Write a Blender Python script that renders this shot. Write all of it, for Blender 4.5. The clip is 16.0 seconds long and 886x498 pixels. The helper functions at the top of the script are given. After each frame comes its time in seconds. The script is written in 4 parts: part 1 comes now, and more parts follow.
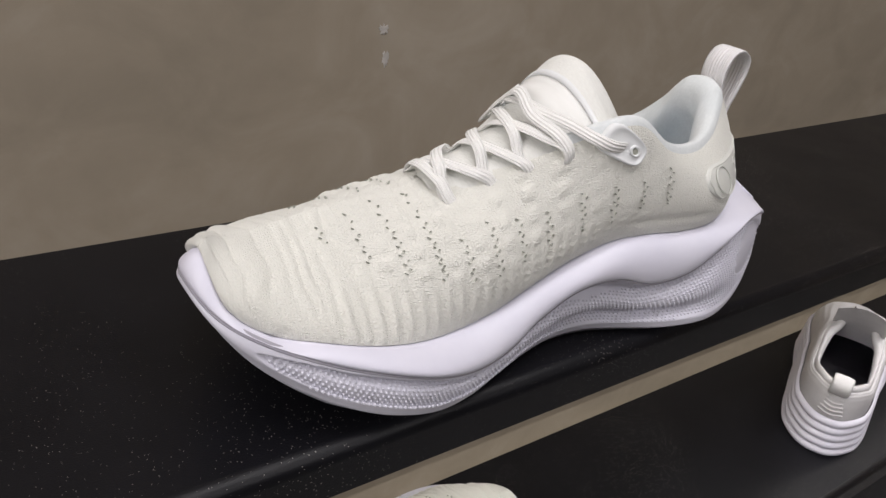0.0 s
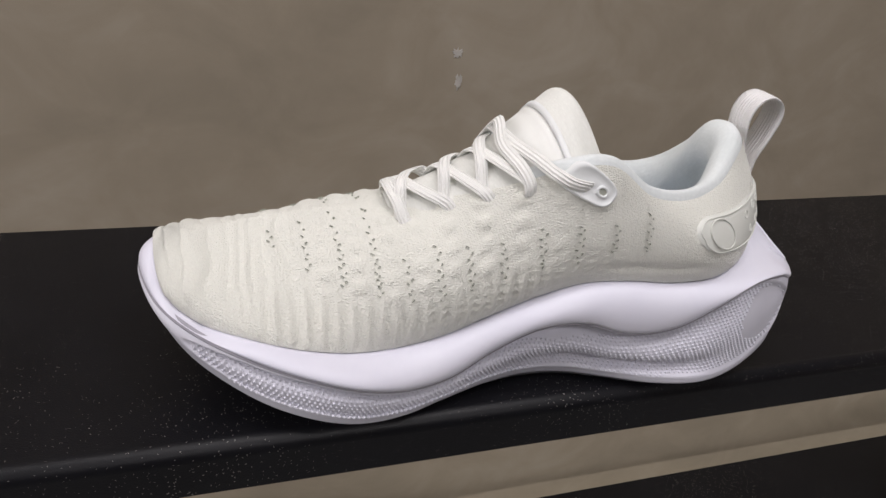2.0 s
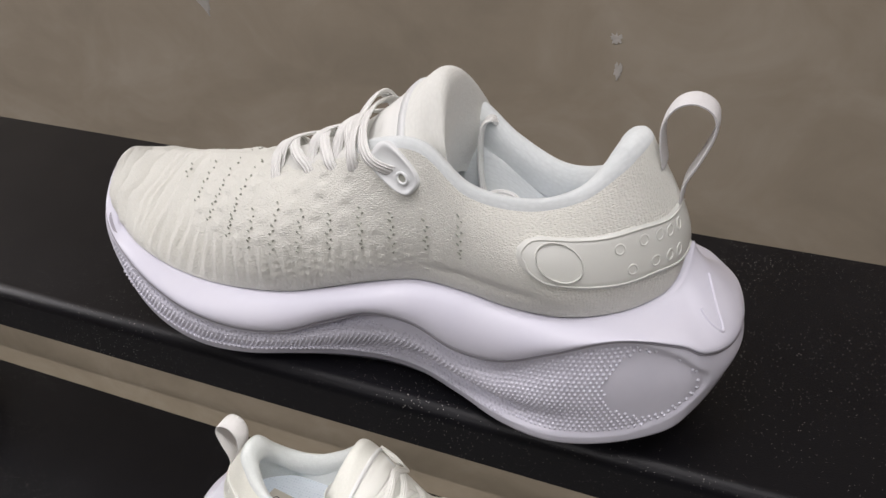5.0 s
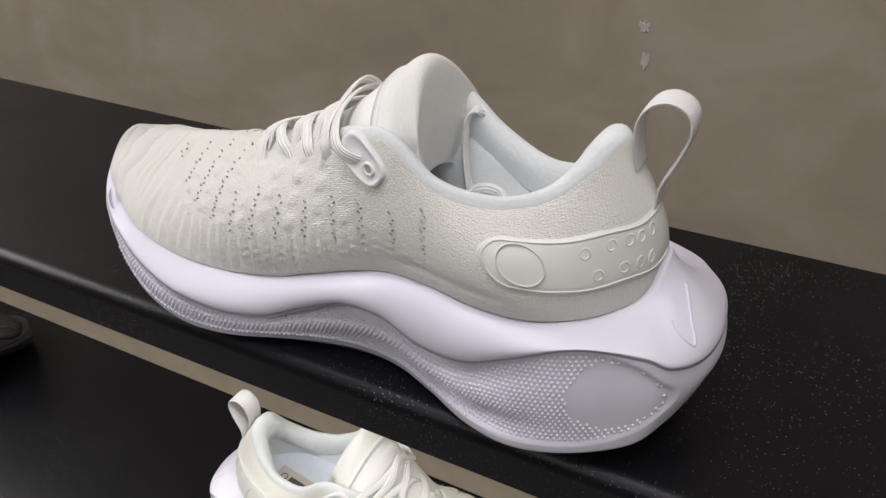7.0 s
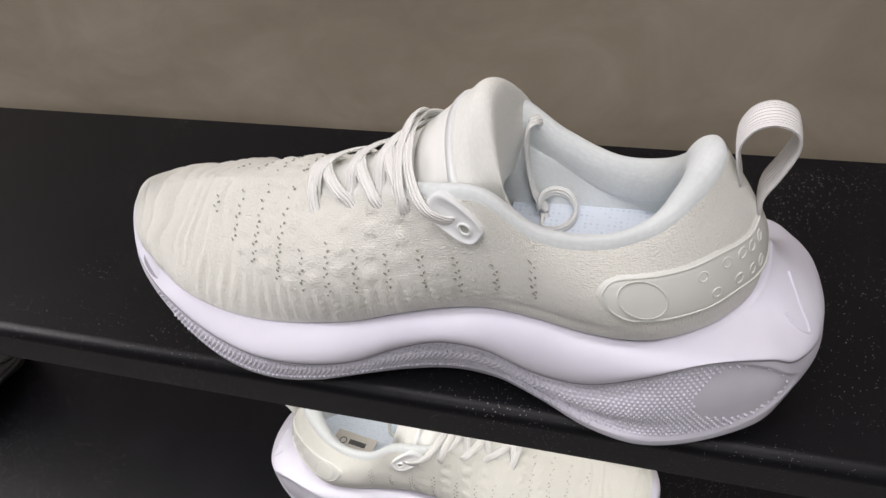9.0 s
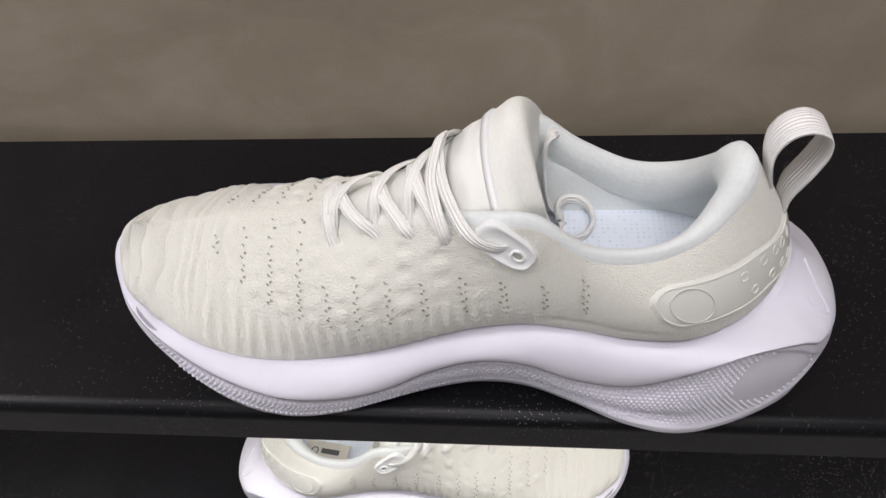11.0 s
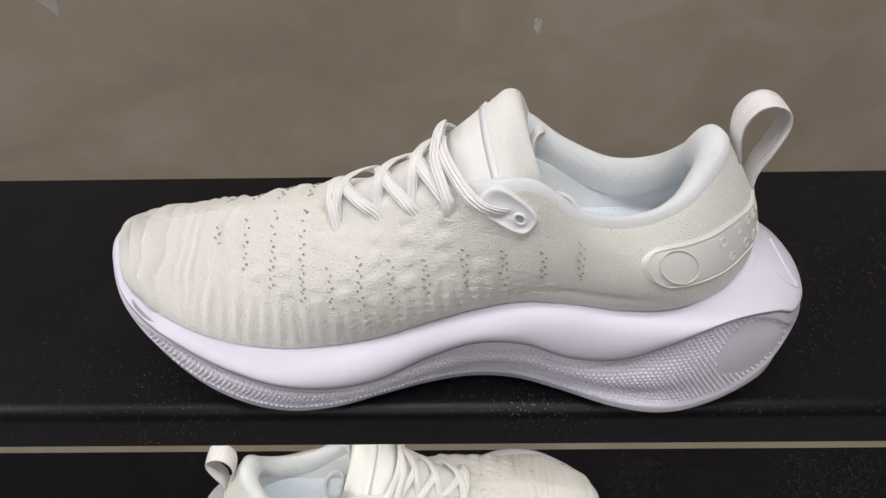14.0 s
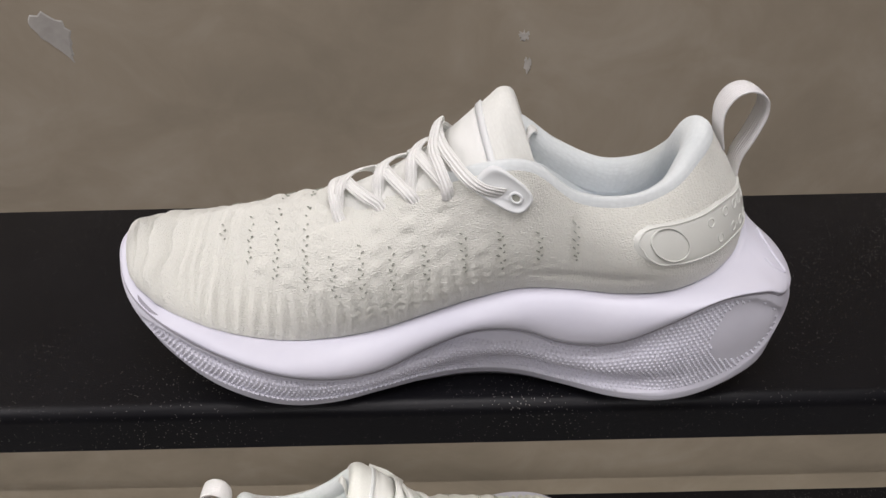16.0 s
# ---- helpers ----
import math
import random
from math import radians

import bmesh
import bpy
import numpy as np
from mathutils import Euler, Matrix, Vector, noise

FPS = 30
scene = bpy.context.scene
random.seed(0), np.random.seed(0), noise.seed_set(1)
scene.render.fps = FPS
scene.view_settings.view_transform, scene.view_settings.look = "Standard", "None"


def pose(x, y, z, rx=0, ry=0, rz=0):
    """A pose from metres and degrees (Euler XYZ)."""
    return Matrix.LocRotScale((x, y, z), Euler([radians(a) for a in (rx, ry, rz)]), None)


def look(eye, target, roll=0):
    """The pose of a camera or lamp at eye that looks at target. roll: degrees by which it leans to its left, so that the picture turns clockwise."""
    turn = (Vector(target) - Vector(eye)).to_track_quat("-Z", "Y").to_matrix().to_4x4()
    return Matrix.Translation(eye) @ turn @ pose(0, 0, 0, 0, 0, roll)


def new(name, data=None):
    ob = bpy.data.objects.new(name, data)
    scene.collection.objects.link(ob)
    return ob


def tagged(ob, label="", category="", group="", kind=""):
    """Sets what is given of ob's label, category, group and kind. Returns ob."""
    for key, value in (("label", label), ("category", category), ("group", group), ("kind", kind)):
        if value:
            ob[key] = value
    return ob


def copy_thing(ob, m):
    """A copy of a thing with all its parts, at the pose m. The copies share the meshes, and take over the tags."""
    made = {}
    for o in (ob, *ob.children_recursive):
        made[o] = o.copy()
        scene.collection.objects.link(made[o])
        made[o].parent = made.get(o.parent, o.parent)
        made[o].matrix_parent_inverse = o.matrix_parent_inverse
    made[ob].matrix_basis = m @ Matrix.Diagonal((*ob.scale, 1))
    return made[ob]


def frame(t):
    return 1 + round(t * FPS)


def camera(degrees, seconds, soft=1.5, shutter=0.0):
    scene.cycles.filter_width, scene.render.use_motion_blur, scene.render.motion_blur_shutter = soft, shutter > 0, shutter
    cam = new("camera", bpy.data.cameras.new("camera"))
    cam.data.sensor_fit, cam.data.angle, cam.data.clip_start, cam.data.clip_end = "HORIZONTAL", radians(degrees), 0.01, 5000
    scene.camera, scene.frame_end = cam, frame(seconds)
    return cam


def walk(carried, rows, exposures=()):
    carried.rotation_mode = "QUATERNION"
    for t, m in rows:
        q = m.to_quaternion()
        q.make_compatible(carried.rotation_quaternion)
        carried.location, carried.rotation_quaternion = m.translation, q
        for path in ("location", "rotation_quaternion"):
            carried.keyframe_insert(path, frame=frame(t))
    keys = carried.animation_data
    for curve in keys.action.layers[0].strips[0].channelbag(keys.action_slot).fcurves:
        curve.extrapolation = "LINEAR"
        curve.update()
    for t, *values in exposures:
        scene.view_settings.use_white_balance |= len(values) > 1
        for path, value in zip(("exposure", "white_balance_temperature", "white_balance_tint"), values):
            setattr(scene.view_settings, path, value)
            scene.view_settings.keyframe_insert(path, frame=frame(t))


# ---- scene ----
# The camera and its way: seconds, place, turn
cam = camera(61.15, 16.0)
PATH = [
    (0.0, -0.2222, -0.3689, 1.3008, 61.51, -6.6, -33.76),
    (0.5, -0.2191, -0.3691, 1.3007, 61.6, -6.48, -32.25),
    (1.0, -0.2072, -0.3802, 1.304, 61.83, -6.67, -29.13),
    (1.5, -0.1795, -0.3979, 1.3076, 61.82, -6.76, -24.37),
    (2.0, -0.1404, -0.4121, 1.3127, 61.44, -6.34, -18.03),
    (2.5, -0.096, -0.4199, 1.3141, 61.0, -5.4, -10.71),
    (3.0, -0.0453, -0.426, 1.3179, 60.45, -3.99, -3.05),
    (3.5, 0.0115, -0.4234, 1.3163, 59.78, -2.41, 4.39),
    (4.0, 0.054, -0.4141, 1.3189, 59.4, -0.96, 11.28),
    (4.5, 0.0903, -0.4046, 1.3166, 59.1, 0.11, 17.23),
    (5.0, 0.1225, -0.3985, 1.3154, 58.99, 0.68, 21.8),
    (5.2, 0.1352, -0.3948, 1.316, 58.96, 0.74, 23.27),
    (7.3, 0.1524, -0.3731, 1.3152, 56.94, 1.71, 28.09),
    (7.5, 0.1498, -0.3723, 1.3172, 56.04, 2.51, 27.83),
    (8.0, 0.1327, -0.3664, 1.3337, 52.44, 4.79, 25.08),
    (8.5, 0.1044, -0.3582, 1.3594, 47.5, 6.81, 20.14),
    (9.0, 0.0806, -0.3523, 1.3736, 45.07, 7.27, 15.48),
    (9.2, 0.0714, -0.3503, 1.3802, 43.88, 7.32, 13.74),
    (11.3, 0.0144, -0.3441, 1.3941, 41.1, 3.77, 3.43),
    (11.5, 0.0132, -0.344, 1.393, 41.28, 3.5, 3.08),
    (12.0, 0.0116, -0.3448, 1.3944, 41.65, 3.09, 2.34),
    (12.5, 0.0084, -0.3559, 1.3914, 43.37, 2.4, 1.94),
    (13.0, 0.0035, -0.3716, 1.3852, 45.5, 1.91, 1.24),
    (13.5, -0.0029, -0.3859, 1.3736, 48.3, 1.44, 0.83),
    (14.0, -0.0078, -0.3982, 1.3642, 50.86, 1.0, 0.27),
    (14.5, -0.0104, -0.4107, 1.3546, 53.03, 1.01, -0.1),
    (15.0, -0.0124, -0.4187, 1.3464, 55.05, 1.13, -0.39),
    (15.5, -0.0117, -0.4248, 1.3393, 56.56, 1.2, -0.5),
    (16.0, -0.0112, -0.4311, 1.3358, 57.78, 1.17, -0.56),
]
walk(cam, [(t, pose(x, y, z, rx, ry, rz)) for t, x, y, z, rx, ry, rz in PATH])

# ---- world and lights ----
world = bpy.data.worlds.new("shop_air")
world.use_nodes = True
scene.world = world
world.node_tree.nodes["Background"].inputs[0].default_value = (0.9, 0.93, 1.0, 1)
world.node_tree.nodes["Background"].inputs[1].default_value = 0.01
scene.view_settings.exposure = -0.22


def area_lamp(name, place, target, sx, sy, watts, colour):
    d = bpy.data.lights.new(name, "AREA")
    d.shape, d.size, d.size_y, d.energy, d.color = "RECTANGLE", sx, sy, watts, colour
    ob = new(name, d)
    ob.matrix_world = look(place, target)
    return ob


LAMP = (1.0, 0.955, 0.980)
area_lamp("wall_washer_light", (0.0, -0.38, 2.90), (0, -0.30, 1.1), 2.4, 0.10, 16, LAMP)
area_lamp("track_light", (-0.35, -0.85, 2.90), (-0.1, -0.15, 1.1), 0.25, 0.25, 6.5, LAMP)
area_lamp("track_light", (0.45, -0.85, 2.90), (0.15, -0.15, 1.1), 0.25, 0.25, 6.5, LAMP)
# unseen fill from the front, added to stand for the shop's overall light
area_lamp("front_fill_light", (0.0, -2.4, 2.90), (0, -1.4, 0.9), 2.6, 0.6, 30, LAMP)
# unseen lamp added at the left for sheen on the shelves and wall
area_lamp("left_fill_light", (-1.5, -0.25, 1.75), (-0.4, -0.1, 1.2), 0.6, 0.9, 11, LAMP)
for level in (0.0, -0.287):
    area_lamp("shelf_strip_light", (0.0, -0.150, 1.10 + level - 0.008), (0.0, -0.150, 0.5), 3.0, 0.010, 4.6, (1.0, 0.95, 0.92))

# ---- materials ----


def material(name, rough=0.5, metal=0.0, coat=0.0, spec=0.5):
    m = bpy.data.materials.new(name)
    m.use_nodes = True
    b = m.node_tree.nodes["Principled BSDF"]
    b.inputs["Roughness"].default_value = rough
    b.inputs["Metallic"].default_value = metal
    b.inputs["Coat Weight"].default_value = coat
    b.inputs["Specular IOR Level"].default_value = spec
    return m, m.node_tree.nodes, m.node_tree.links, b


def ramp_of(nodes, links, fac, stops):
    r = nodes.new("ShaderNodeValToRGB")
    e = r.color_ramp.elements
    while len(e) < len(stops):
        e.new(0.5)
    for k, (p, c) in zip(e, stops):
        k.position, k.color = p, (*c, 1)
    links.new(fac, r.inputs[0])
    return r.outputs[0]


def noise_of(nodes, links, coord, scale, detail=4.0, rough=0.55, distort=0.0):
    n = nodes.new("ShaderNodeTexNoise")
    n.inputs["Scale"].default_value, n.inputs["Detail"].default_value = scale, detail
    n.inputs["Roughness"].default_value, n.inputs["Distortion"].default_value = rough, distort
    links.new(coord, n.inputs["Vector"])
    return n.outputs["Fac"]


def bump_on(nodes, links, b, height, strength, distance, before=None):
    n = nodes.new("ShaderNodeBump")
    n.inputs["Strength"].default_value, n.inputs["Distance"].default_value = strength, distance
    links.new(height, n.inputs["Height"])
    if before is not None:
        links.new(before, n.inputs["Normal"])
    links.new(n.outputs[0], b.inputs["Normal"])
    return n.outputs[0]


def scaled(nodes, links, coord, s, turn=(0, 0, 0)):
    n = nodes.new("ShaderNodeMapping")
    n.inputs["Scale"].default_value, n.inputs["Rotation"].default_value = s, turn
    links.new(coord, n.inputs["Vector"])
    return n.outputs[0]


def mottled(name, lo, hi, scale, rough=0.5, grain=900, bump=0.15, dist=0.0004, metal=0.0, coat=0.0, spec=0.5):
    """A paint or moulded surface: two scales of colour change and a fine grain."""
    m, n, l, b = material(name, rough, metal, coat, spec)
    c = n.new("ShaderNodeTexCoord").outputs["Object"]
    big = noise_of(n, l, c, scale, 5, 0.6, 0.4)
    l.new(ramp_of(n, l, big, ((0.3, lo), (0.7, hi))), b.inputs["Base Color"])
    bump_on(n, l, b, noise_of(n, l, c, grain, 2), bump, dist)
    return m


def plaster():
    m, n, l, b = material("trowelled_plaster", 0.62, spec=0.3)
    c = n.new("ShaderNodeTexCoord").outputs["Object"]
    a = noise_of(n, l, c, 3.2, 6, 0.62, 0.8)
    s = noise_of(n, l, scaled(n, l, c, (1, 1, 1.3), (0, 0.5, 0)), 12, 6, 0.6, 0.7)
    mx = n.new("ShaderNodeMath")
    mx.operation = "MULTIPLY_ADD"
    mx.inputs[1].default_value = 0.5
    l.new(a, mx.inputs[0])
    h = n.new("ShaderNodeMath")
    h.operation = "MULTIPLY"
    h.inputs[1].default_value = 0.5
    l.new(s, h.inputs[0])
    l.new(h.outputs[0], mx.inputs[2])
    l.new(ramp_of(n, l, mx.outputs[0], ((0.34, (0.262, 0.225, 0.172)), (0.5, (0.320, 0.273, 0.208)), (0.64, (0.375, 0.328, 0.260)))), b.inputs["Base Color"])
    first = bump_on(n, l, b, noise_of(n, l, c, 16, 4, 0.5, 0.6), 0.12, 0.003)
    bump_on(n, l, b, noise_of(n, l, c, 700, 2), 0.06, 0.0004, first)
    return m


def powder_coat():
    """Black powder-coated steel, fine orange peel, with settled dust."""
    m, n, l, b = material("black_powder_coat", 0.36, spec=0.22)
    c = n.new("ShaderNodeTexCoord").outputs["Object"]
    v = n.new("ShaderNodeTexVoronoi")
    v.inputs["Scale"].default_value = 640
    l.new(c, v.inputs["Vector"])
    cluster = noise_of(n, l, c, 5, 5, 0.7)
    size = n.new("ShaderNodeMapRange")
    size.inputs[1].default_value, size.inputs[2].default_value = 0.36, 0.62
    size.inputs[3].default_value, size.inputs[4].default_value = 0.02, 0.15
    l.new(cluster, size.inputs[0])
    less = n.new("ShaderNodeMath")
    less.operation = "LESS_THAN"
    l.new(v.outputs["Distance"], less.inputs[0])
    l.new(size.outputs[0], less.inputs[1])
    film = ramp_of(n, l, noise_of(n, l, c, 14, 5, 0.65), ((0.3, (0.0030, 0.0030, 0.0044)), (0.75, (0.0060, 0.0060, 0.0078))))
    mix = n.new("ShaderNodeMix")
    mix.data_type = "RGBA"
    l.new(less.outputs[0], mix.inputs[0])
    l.new(film, mix.inputs[6])
    mix.inputs[7].default_value = (0.34, 0.32, 0.30, 1)
    l.new(mix.outputs[2], b.inputs["Base Color"])
    rr = n.new("ShaderNodeMapRange")
    rr.inputs[3].default_value, rr.inputs[4].default_value = 0.30, 0.46
    l.new(noise_of(n, l, c, 22, 4), rr.inputs[0])
    l.new(rr.outputs[0], b.inputs["Roughness"])
    bump_on(n, l, b, noise_of(n, l, c, 1500, 2), 0.35, 0.0003)
    return m


def knit(name, lo, hi, row=0.0009, strength=0.62):
    """Knitted yarn: small uneven stitches in slightly slanted courses. UV is in metres."""
    m, n, l, b = material(name, 0.85, spec=0.25)
    b.inputs["Sheen Weight"].default_value = 0.25
    uv = n.new("ShaderNodeTexCoord").outputs["UV"]
    ob = n.new("ShaderNodeTexCoord").outputs["Object"]
    yarn = noise_of(n, l, scaled(n, l, uv, (0.50 / row, 1.3 / row, 1), (0, 0, 0.12)), 1.0, 3, 0.65, 0.6)
    cell = n.new("ShaderNodeTexVoronoi")
    cell.inputs["Scale"].default_value, cell.inputs["Randomness"].default_value = 1.0, 0.55
    l.new(scaled(n, l, uv, (0.62 / row, 1.0 / row, 1), (0, 0, 0.12)), cell.inputs["Vector"])
    loops = n.new("ShaderNodeMath")
    loops.operation = "SUBTRACT"
    loops.inputs[0].default_value = 0.9
    l.new(cell.outputs["Distance"], loops.inputs[1])
    add = n.new("ShaderNodeMath")
    add.operation = "ADD"
    l.new(yarn, add.inputs[0])
    l.new(loops.outputs[0], add.inputs[1])
    half = n.new("ShaderNodeMath")
    half.operation = "MULTIPLY"
    half.inputs[1].default_value = 0.5
    l.new(add.outputs[0], half.inputs[0])
    tint = n.new("ShaderNodeMix")
    tint.data_type = "RGBA"
    l.new(half.outputs[0], tint.inputs[0])
    tint.inputs[6].default_value = (*[v * 0.88 for v in lo], 1)
    l.new(ramp_of(n, l, noise_of(n, l, ob, 60, 4), ((0.3, lo), (0.7, hi))), tint.inputs[7])
    l.new(tint.outputs[2], b.inputs["Base Color"])
    bump_on(n, l, b, half.outputs[0], strength, 0.0011)
    return m


def braid(name, lo, hi):
    m, n, l, b = material(name, 0.7, spec=0.3)
    uv = n.new("ShaderNodeTexCoord").outputs["UV"]
    c = n.new("ShaderNodeTexChecker")
    c.inputs["Scale"].default_value = 1.0
    l.new(scaled(n, l, uv, (1250, 1250, 1), (0, 0, radians(45))), c.inputs["Vector"])
    f = noise_of(n, l, scaled(n, l, uv, (700, 700, 1)), 1.0, 2)
    tint = n.new("ShaderNodeMix")
    tint.data_type = "RGBA"
    l.new(f, tint.inputs[0])
    tint.inputs[6].default_value, tint.inputs[7].default_value = (*lo, 1), (*hi, 1)
    l.new(tint.outputs[2], b.inputs["Base Color"])
    add = n.new("ShaderNodeMath")
    add.operation = "ADD"
    l.new(c.outputs["Fac"], add.inputs[0])
    l.new(f, add.inputs[1])
    w = n.new("ShaderNodeTexWave")
    w.wave_type, w.bands_direction = "BANDS", "Y"
    w.inputs["Scale"].default_value, w.inputs["Distortion"].default_value = 0.314 / 0.0013, 0.6
    l.new(uv, w.inputs["Vector"])
    both = n.new("ShaderNodeMath")
    both.operation = "MULTIPLY_ADD"
    both.inputs[1].default_value = 1.6
    l.new(w.outputs["Fac"], both.inputs[0])
    l.new(add.outputs[0], both.inputs[2])
    bump_on(n, l, b, both.outputs[0], 0.6, 0.0005)
    return m


def mesh_insole():
    m, n, l, b = material("perforated_insole", 0.8, spec=0.2)
    c = n.new("ShaderNodeTexCoord").outputs["Object"]
    v = n.new("ShaderNodeTexVoronoi")
    v.inputs["Scale"].default_value, v.inputs["Randomness"].default_value = 430, 0.15
    l.new(c, v.inputs["Vector"])
    l.new(ramp_of(n, l, v.outputs["Distance"], ((0.25, (0.50, 0.56, 0.66)), (0.45, (0.72, 0.78, 0.86)))), b.inputs["Base Color"])
    bump_on(n, l, b, v.outputs["Distance"], 0.5, 0.0006)
    return m


PLASTER = plaster()
STEEL = powder_coat()
FLOOR_MAT = mottled("grey_floor", (0.30, 0.295, 0.29), (0.37, 0.365, 0.36), 2.0, 0.6, 300)
CEILING_MAT = mottled("white_ceiling", (0.70, 0.70, 0.69), (0.78, 0.78, 0.77), 2.0, 0.8, 300)
FILLER = mottled("pale_filler", (0.33, 0.31, 0.285), (0.43, 0.41, 0.38), 60.0, 0.6, 900)
CHIP = mottled("chipped_plaster", (0.38, 0.36, 0.33), (0.56, 0.53, 0.49), 160.0, 0.5, 900)
WHITE = dict(
    knit=knit("ivory_knit", (0.835, 0.835, 0.765), (0.885, 0.885, 0.81), 0.00072, 0.85),
    tongue=knit("white_mesh", (0.81, 0.815, 0.77), (0.86, 0.865, 0.82), 0.0012, 0.35),
    lining=knit("cool_white_lining", (0.72, 0.76, 0.76), (0.80, 0.83, 0.83), 0.0018, 0.22),
    foam=mottled("white_foam", (0.69, 0.685, 0.78), (0.74, 0.735, 0.82), 30, 0.42, 1500, 0.05, 0.0003),
    rubber=mottled("white_outsole", (0.63, 0.625, 0.70), (0.69, 0.685, 0.76), 40, 0.45, 1500, 0.05, 0.0003),
    lace=braid("white_lace", (0.86, 0.86, 0.83), (0.92, 0.92, 0.89)),
    web=braid("white_webbing", (0.86, 0.85, 0.85), (0.91, 0.90, 0.90)),
    plastic=mottled("white_plastic", (0.74, 0.76, 0.76), (0.80, 0.82, 0.82), 30, 0.35, 900, 0.03, 0.0003),
    tag=mottled("ivory_film", (0.68, 0.69, 0.645), (0.72, 0.73, 0.685), 40, 0.30, 1200, 0.05, 0.0003),
    label=mottled("white_satin_label", (0.76, 0.765, 0.735), (0.81, 0.815, 0.785), 40, 0.55, 1200, 0.2, 0.0003),
    insole=mesh_insole(),
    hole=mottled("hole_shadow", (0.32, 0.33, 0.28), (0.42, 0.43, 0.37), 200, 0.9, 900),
    # grey that paints the groove's shade on a strip set slightly proud
    groove=mottled("groove_shade", (0.30, 0.29, 0.33), (0.36, 0.35, 0.39), 60, 0.6, 900),
)
black = mottled("black_mesh", (0.012, 0.012, 0.013), (0.028, 0.028, 0.030), 70, 0.75, 1200, 0.5, 0.0006)
black_rubber = mottled("black_rubber", (0.010, 0.010, 0.011), (0.022, 0.022, 0.024), 40, 0.5, 900)
BLACK = dict(label=black, knit=black, tongue=black, lining=black, foam=black_rubber, rubber=black_rubber, lace=black, web=black, plastic=black_rubber,
             tag=black_rubber, insole=black, hole=black_rubber, groove=black_rubber)

# ---- mesh helpers ----


def mesh_of(name, verts, faces, mat, smooth=True, uvs=None, merge=0.0):
    me = bpy.data.meshes.new(name)
    me.from_pydata([tuple(map(float, v)) for v in verts], [], [tuple(int(i) for i in f) for f in faces])
    if uvs is not None:
        lay = me.uv_layers.new(name="UVMap")
        idx = np.empty(len(me.loops), dtype=np.int32)
        me.loops.foreach_get("vertex_index", idx)
        lay.data.foreach_set("uv", np.asarray(uvs, dtype=np.float32)[idx].ravel())
    if merge:
        bm = bmesh.new()
        bm.from_mesh(me)
        bmesh.ops.remove_doubles(bm, verts=bm.verts, dist=merge)
        bmesh.ops.recalc_face_normals(bm, faces=bm.faces)
        bm.to_mesh(me)
        bm.free()
    me.materials.append(mat)
    if smooth:
        me.polygons.foreach_set("use_smooth", [True] * len(me.polygons))
    me.update()
    return me


def part(name, me, parent, label=""):
    ob = new(name, me)
    ob.parent = parent
    return tagged(ob, label)


def quads(nu, nv, wrap_u=False, wrap_v=False):
    """Faces of a grid of nu rows and nv columns, numbered row by row."""
    f = []
    for i in range(nu if wrap_u else nu - 1):
        a, b = i * nv, ((i + 1) % nu) * nv
        for j in range(nv if wrap_v else nv - 1):
            k = (j + 1) % nv
            f.append((a + j, b + j, b + k, a + k))
    return f


def box(name, x0, x1, y0, y1, z0, z1, mat, bevel=0.002):
    bm = bmesh.new()
    bmesh.ops.create_cube(bm, size=1)
    for v in bm.verts:
        v.co = Vector(((x0 + x1) / 2 + v.co.x * (x1 - x0), (y0 + y1) / 2 + v.co.y * (y1 - y0), (z0 + z1) / 2 + v.co.z * (z1 - z0)))
    if bevel:
        bmesh.ops.bevel(bm, geom=bm.edges[:], offset=bevel, segments=2, affect="EDGES", profile=0.5)
    me = bpy.data.meshes.new(name)
    bm.to_mesh(me)
    bm.free()
    me.materials.append(mat)
    return me


def rows_spline(p, n, closed):
    """Catmull-Rom through the rows of p, n samples a span."""
    p = np.asarray(p, float)
    k = len(p)
    spans = k if closed else k - 1
    out = []
    for i in range(spans):
        if closed:
            a, b, c, d = p[(i - 1) % k], p[i], p[(i + 1) % k], p[(i + 2) % k]
        else:
            a, b, c, d = p[max(i - 1, 0)], p[i], p[i + 1], p[min(i + 2, k - 1)]
        for t in np.arange(n) / n:
            out.append(0.5 * (2 * b + (c - a) * t + (2 * a - 5 * b + 4 * c - d) * t * t + (3 * b - a - 3 * c + d) * t ** 3))
    if not closed:
        out.append(p[-1])
    return np.array(out)


def strap(path, width_dirs, w, th, n=6, ring=10, power=2.6):
    """A flat rounded band along a path; width_dirs: one direction across it a control point. Gives vertices, faces and UVs."""
    c = rows_spline(path, n, False)
    d = rows_spline(width_dirs, n, False)
    tan = np.gradient(c, axis=0)
    tan /= np.linalg.norm(tan, axis=1)[:, None] + 1e-12
    d = d - (d * tan).sum(1)[:, None] * tan
    d /= np.linalg.norm(d, axis=1)[:, None] + 1e-12
    nn = np.cross(tan, d)
    run = np.concatenate([[0], np.cumsum(np.linalg.norm(np.diff(c, axis=0), axis=1))])
    v, uv = [], []
    for i in range(len(c)):
        for a in np.arange(ring) / ring * 2 * np.pi:
            ca, sa = np.cos(a), np.sin(a)
            v.append(c[i] + d[i] * (w / 2) * np.sign(ca) * abs(ca) ** (2 / power) + nn[i] * (th / 2) * np.sign(sa) * abs(sa) ** (2 / power))
            uv.append((run[i], ca * w / 2))
    f = quads(len(c), ring, False, True)
    m = (len(c) - 1) * ring
    f += [tuple(range(ring)), tuple(range(m + ring - 1, m - 1, -1))]
    return v, f, uv


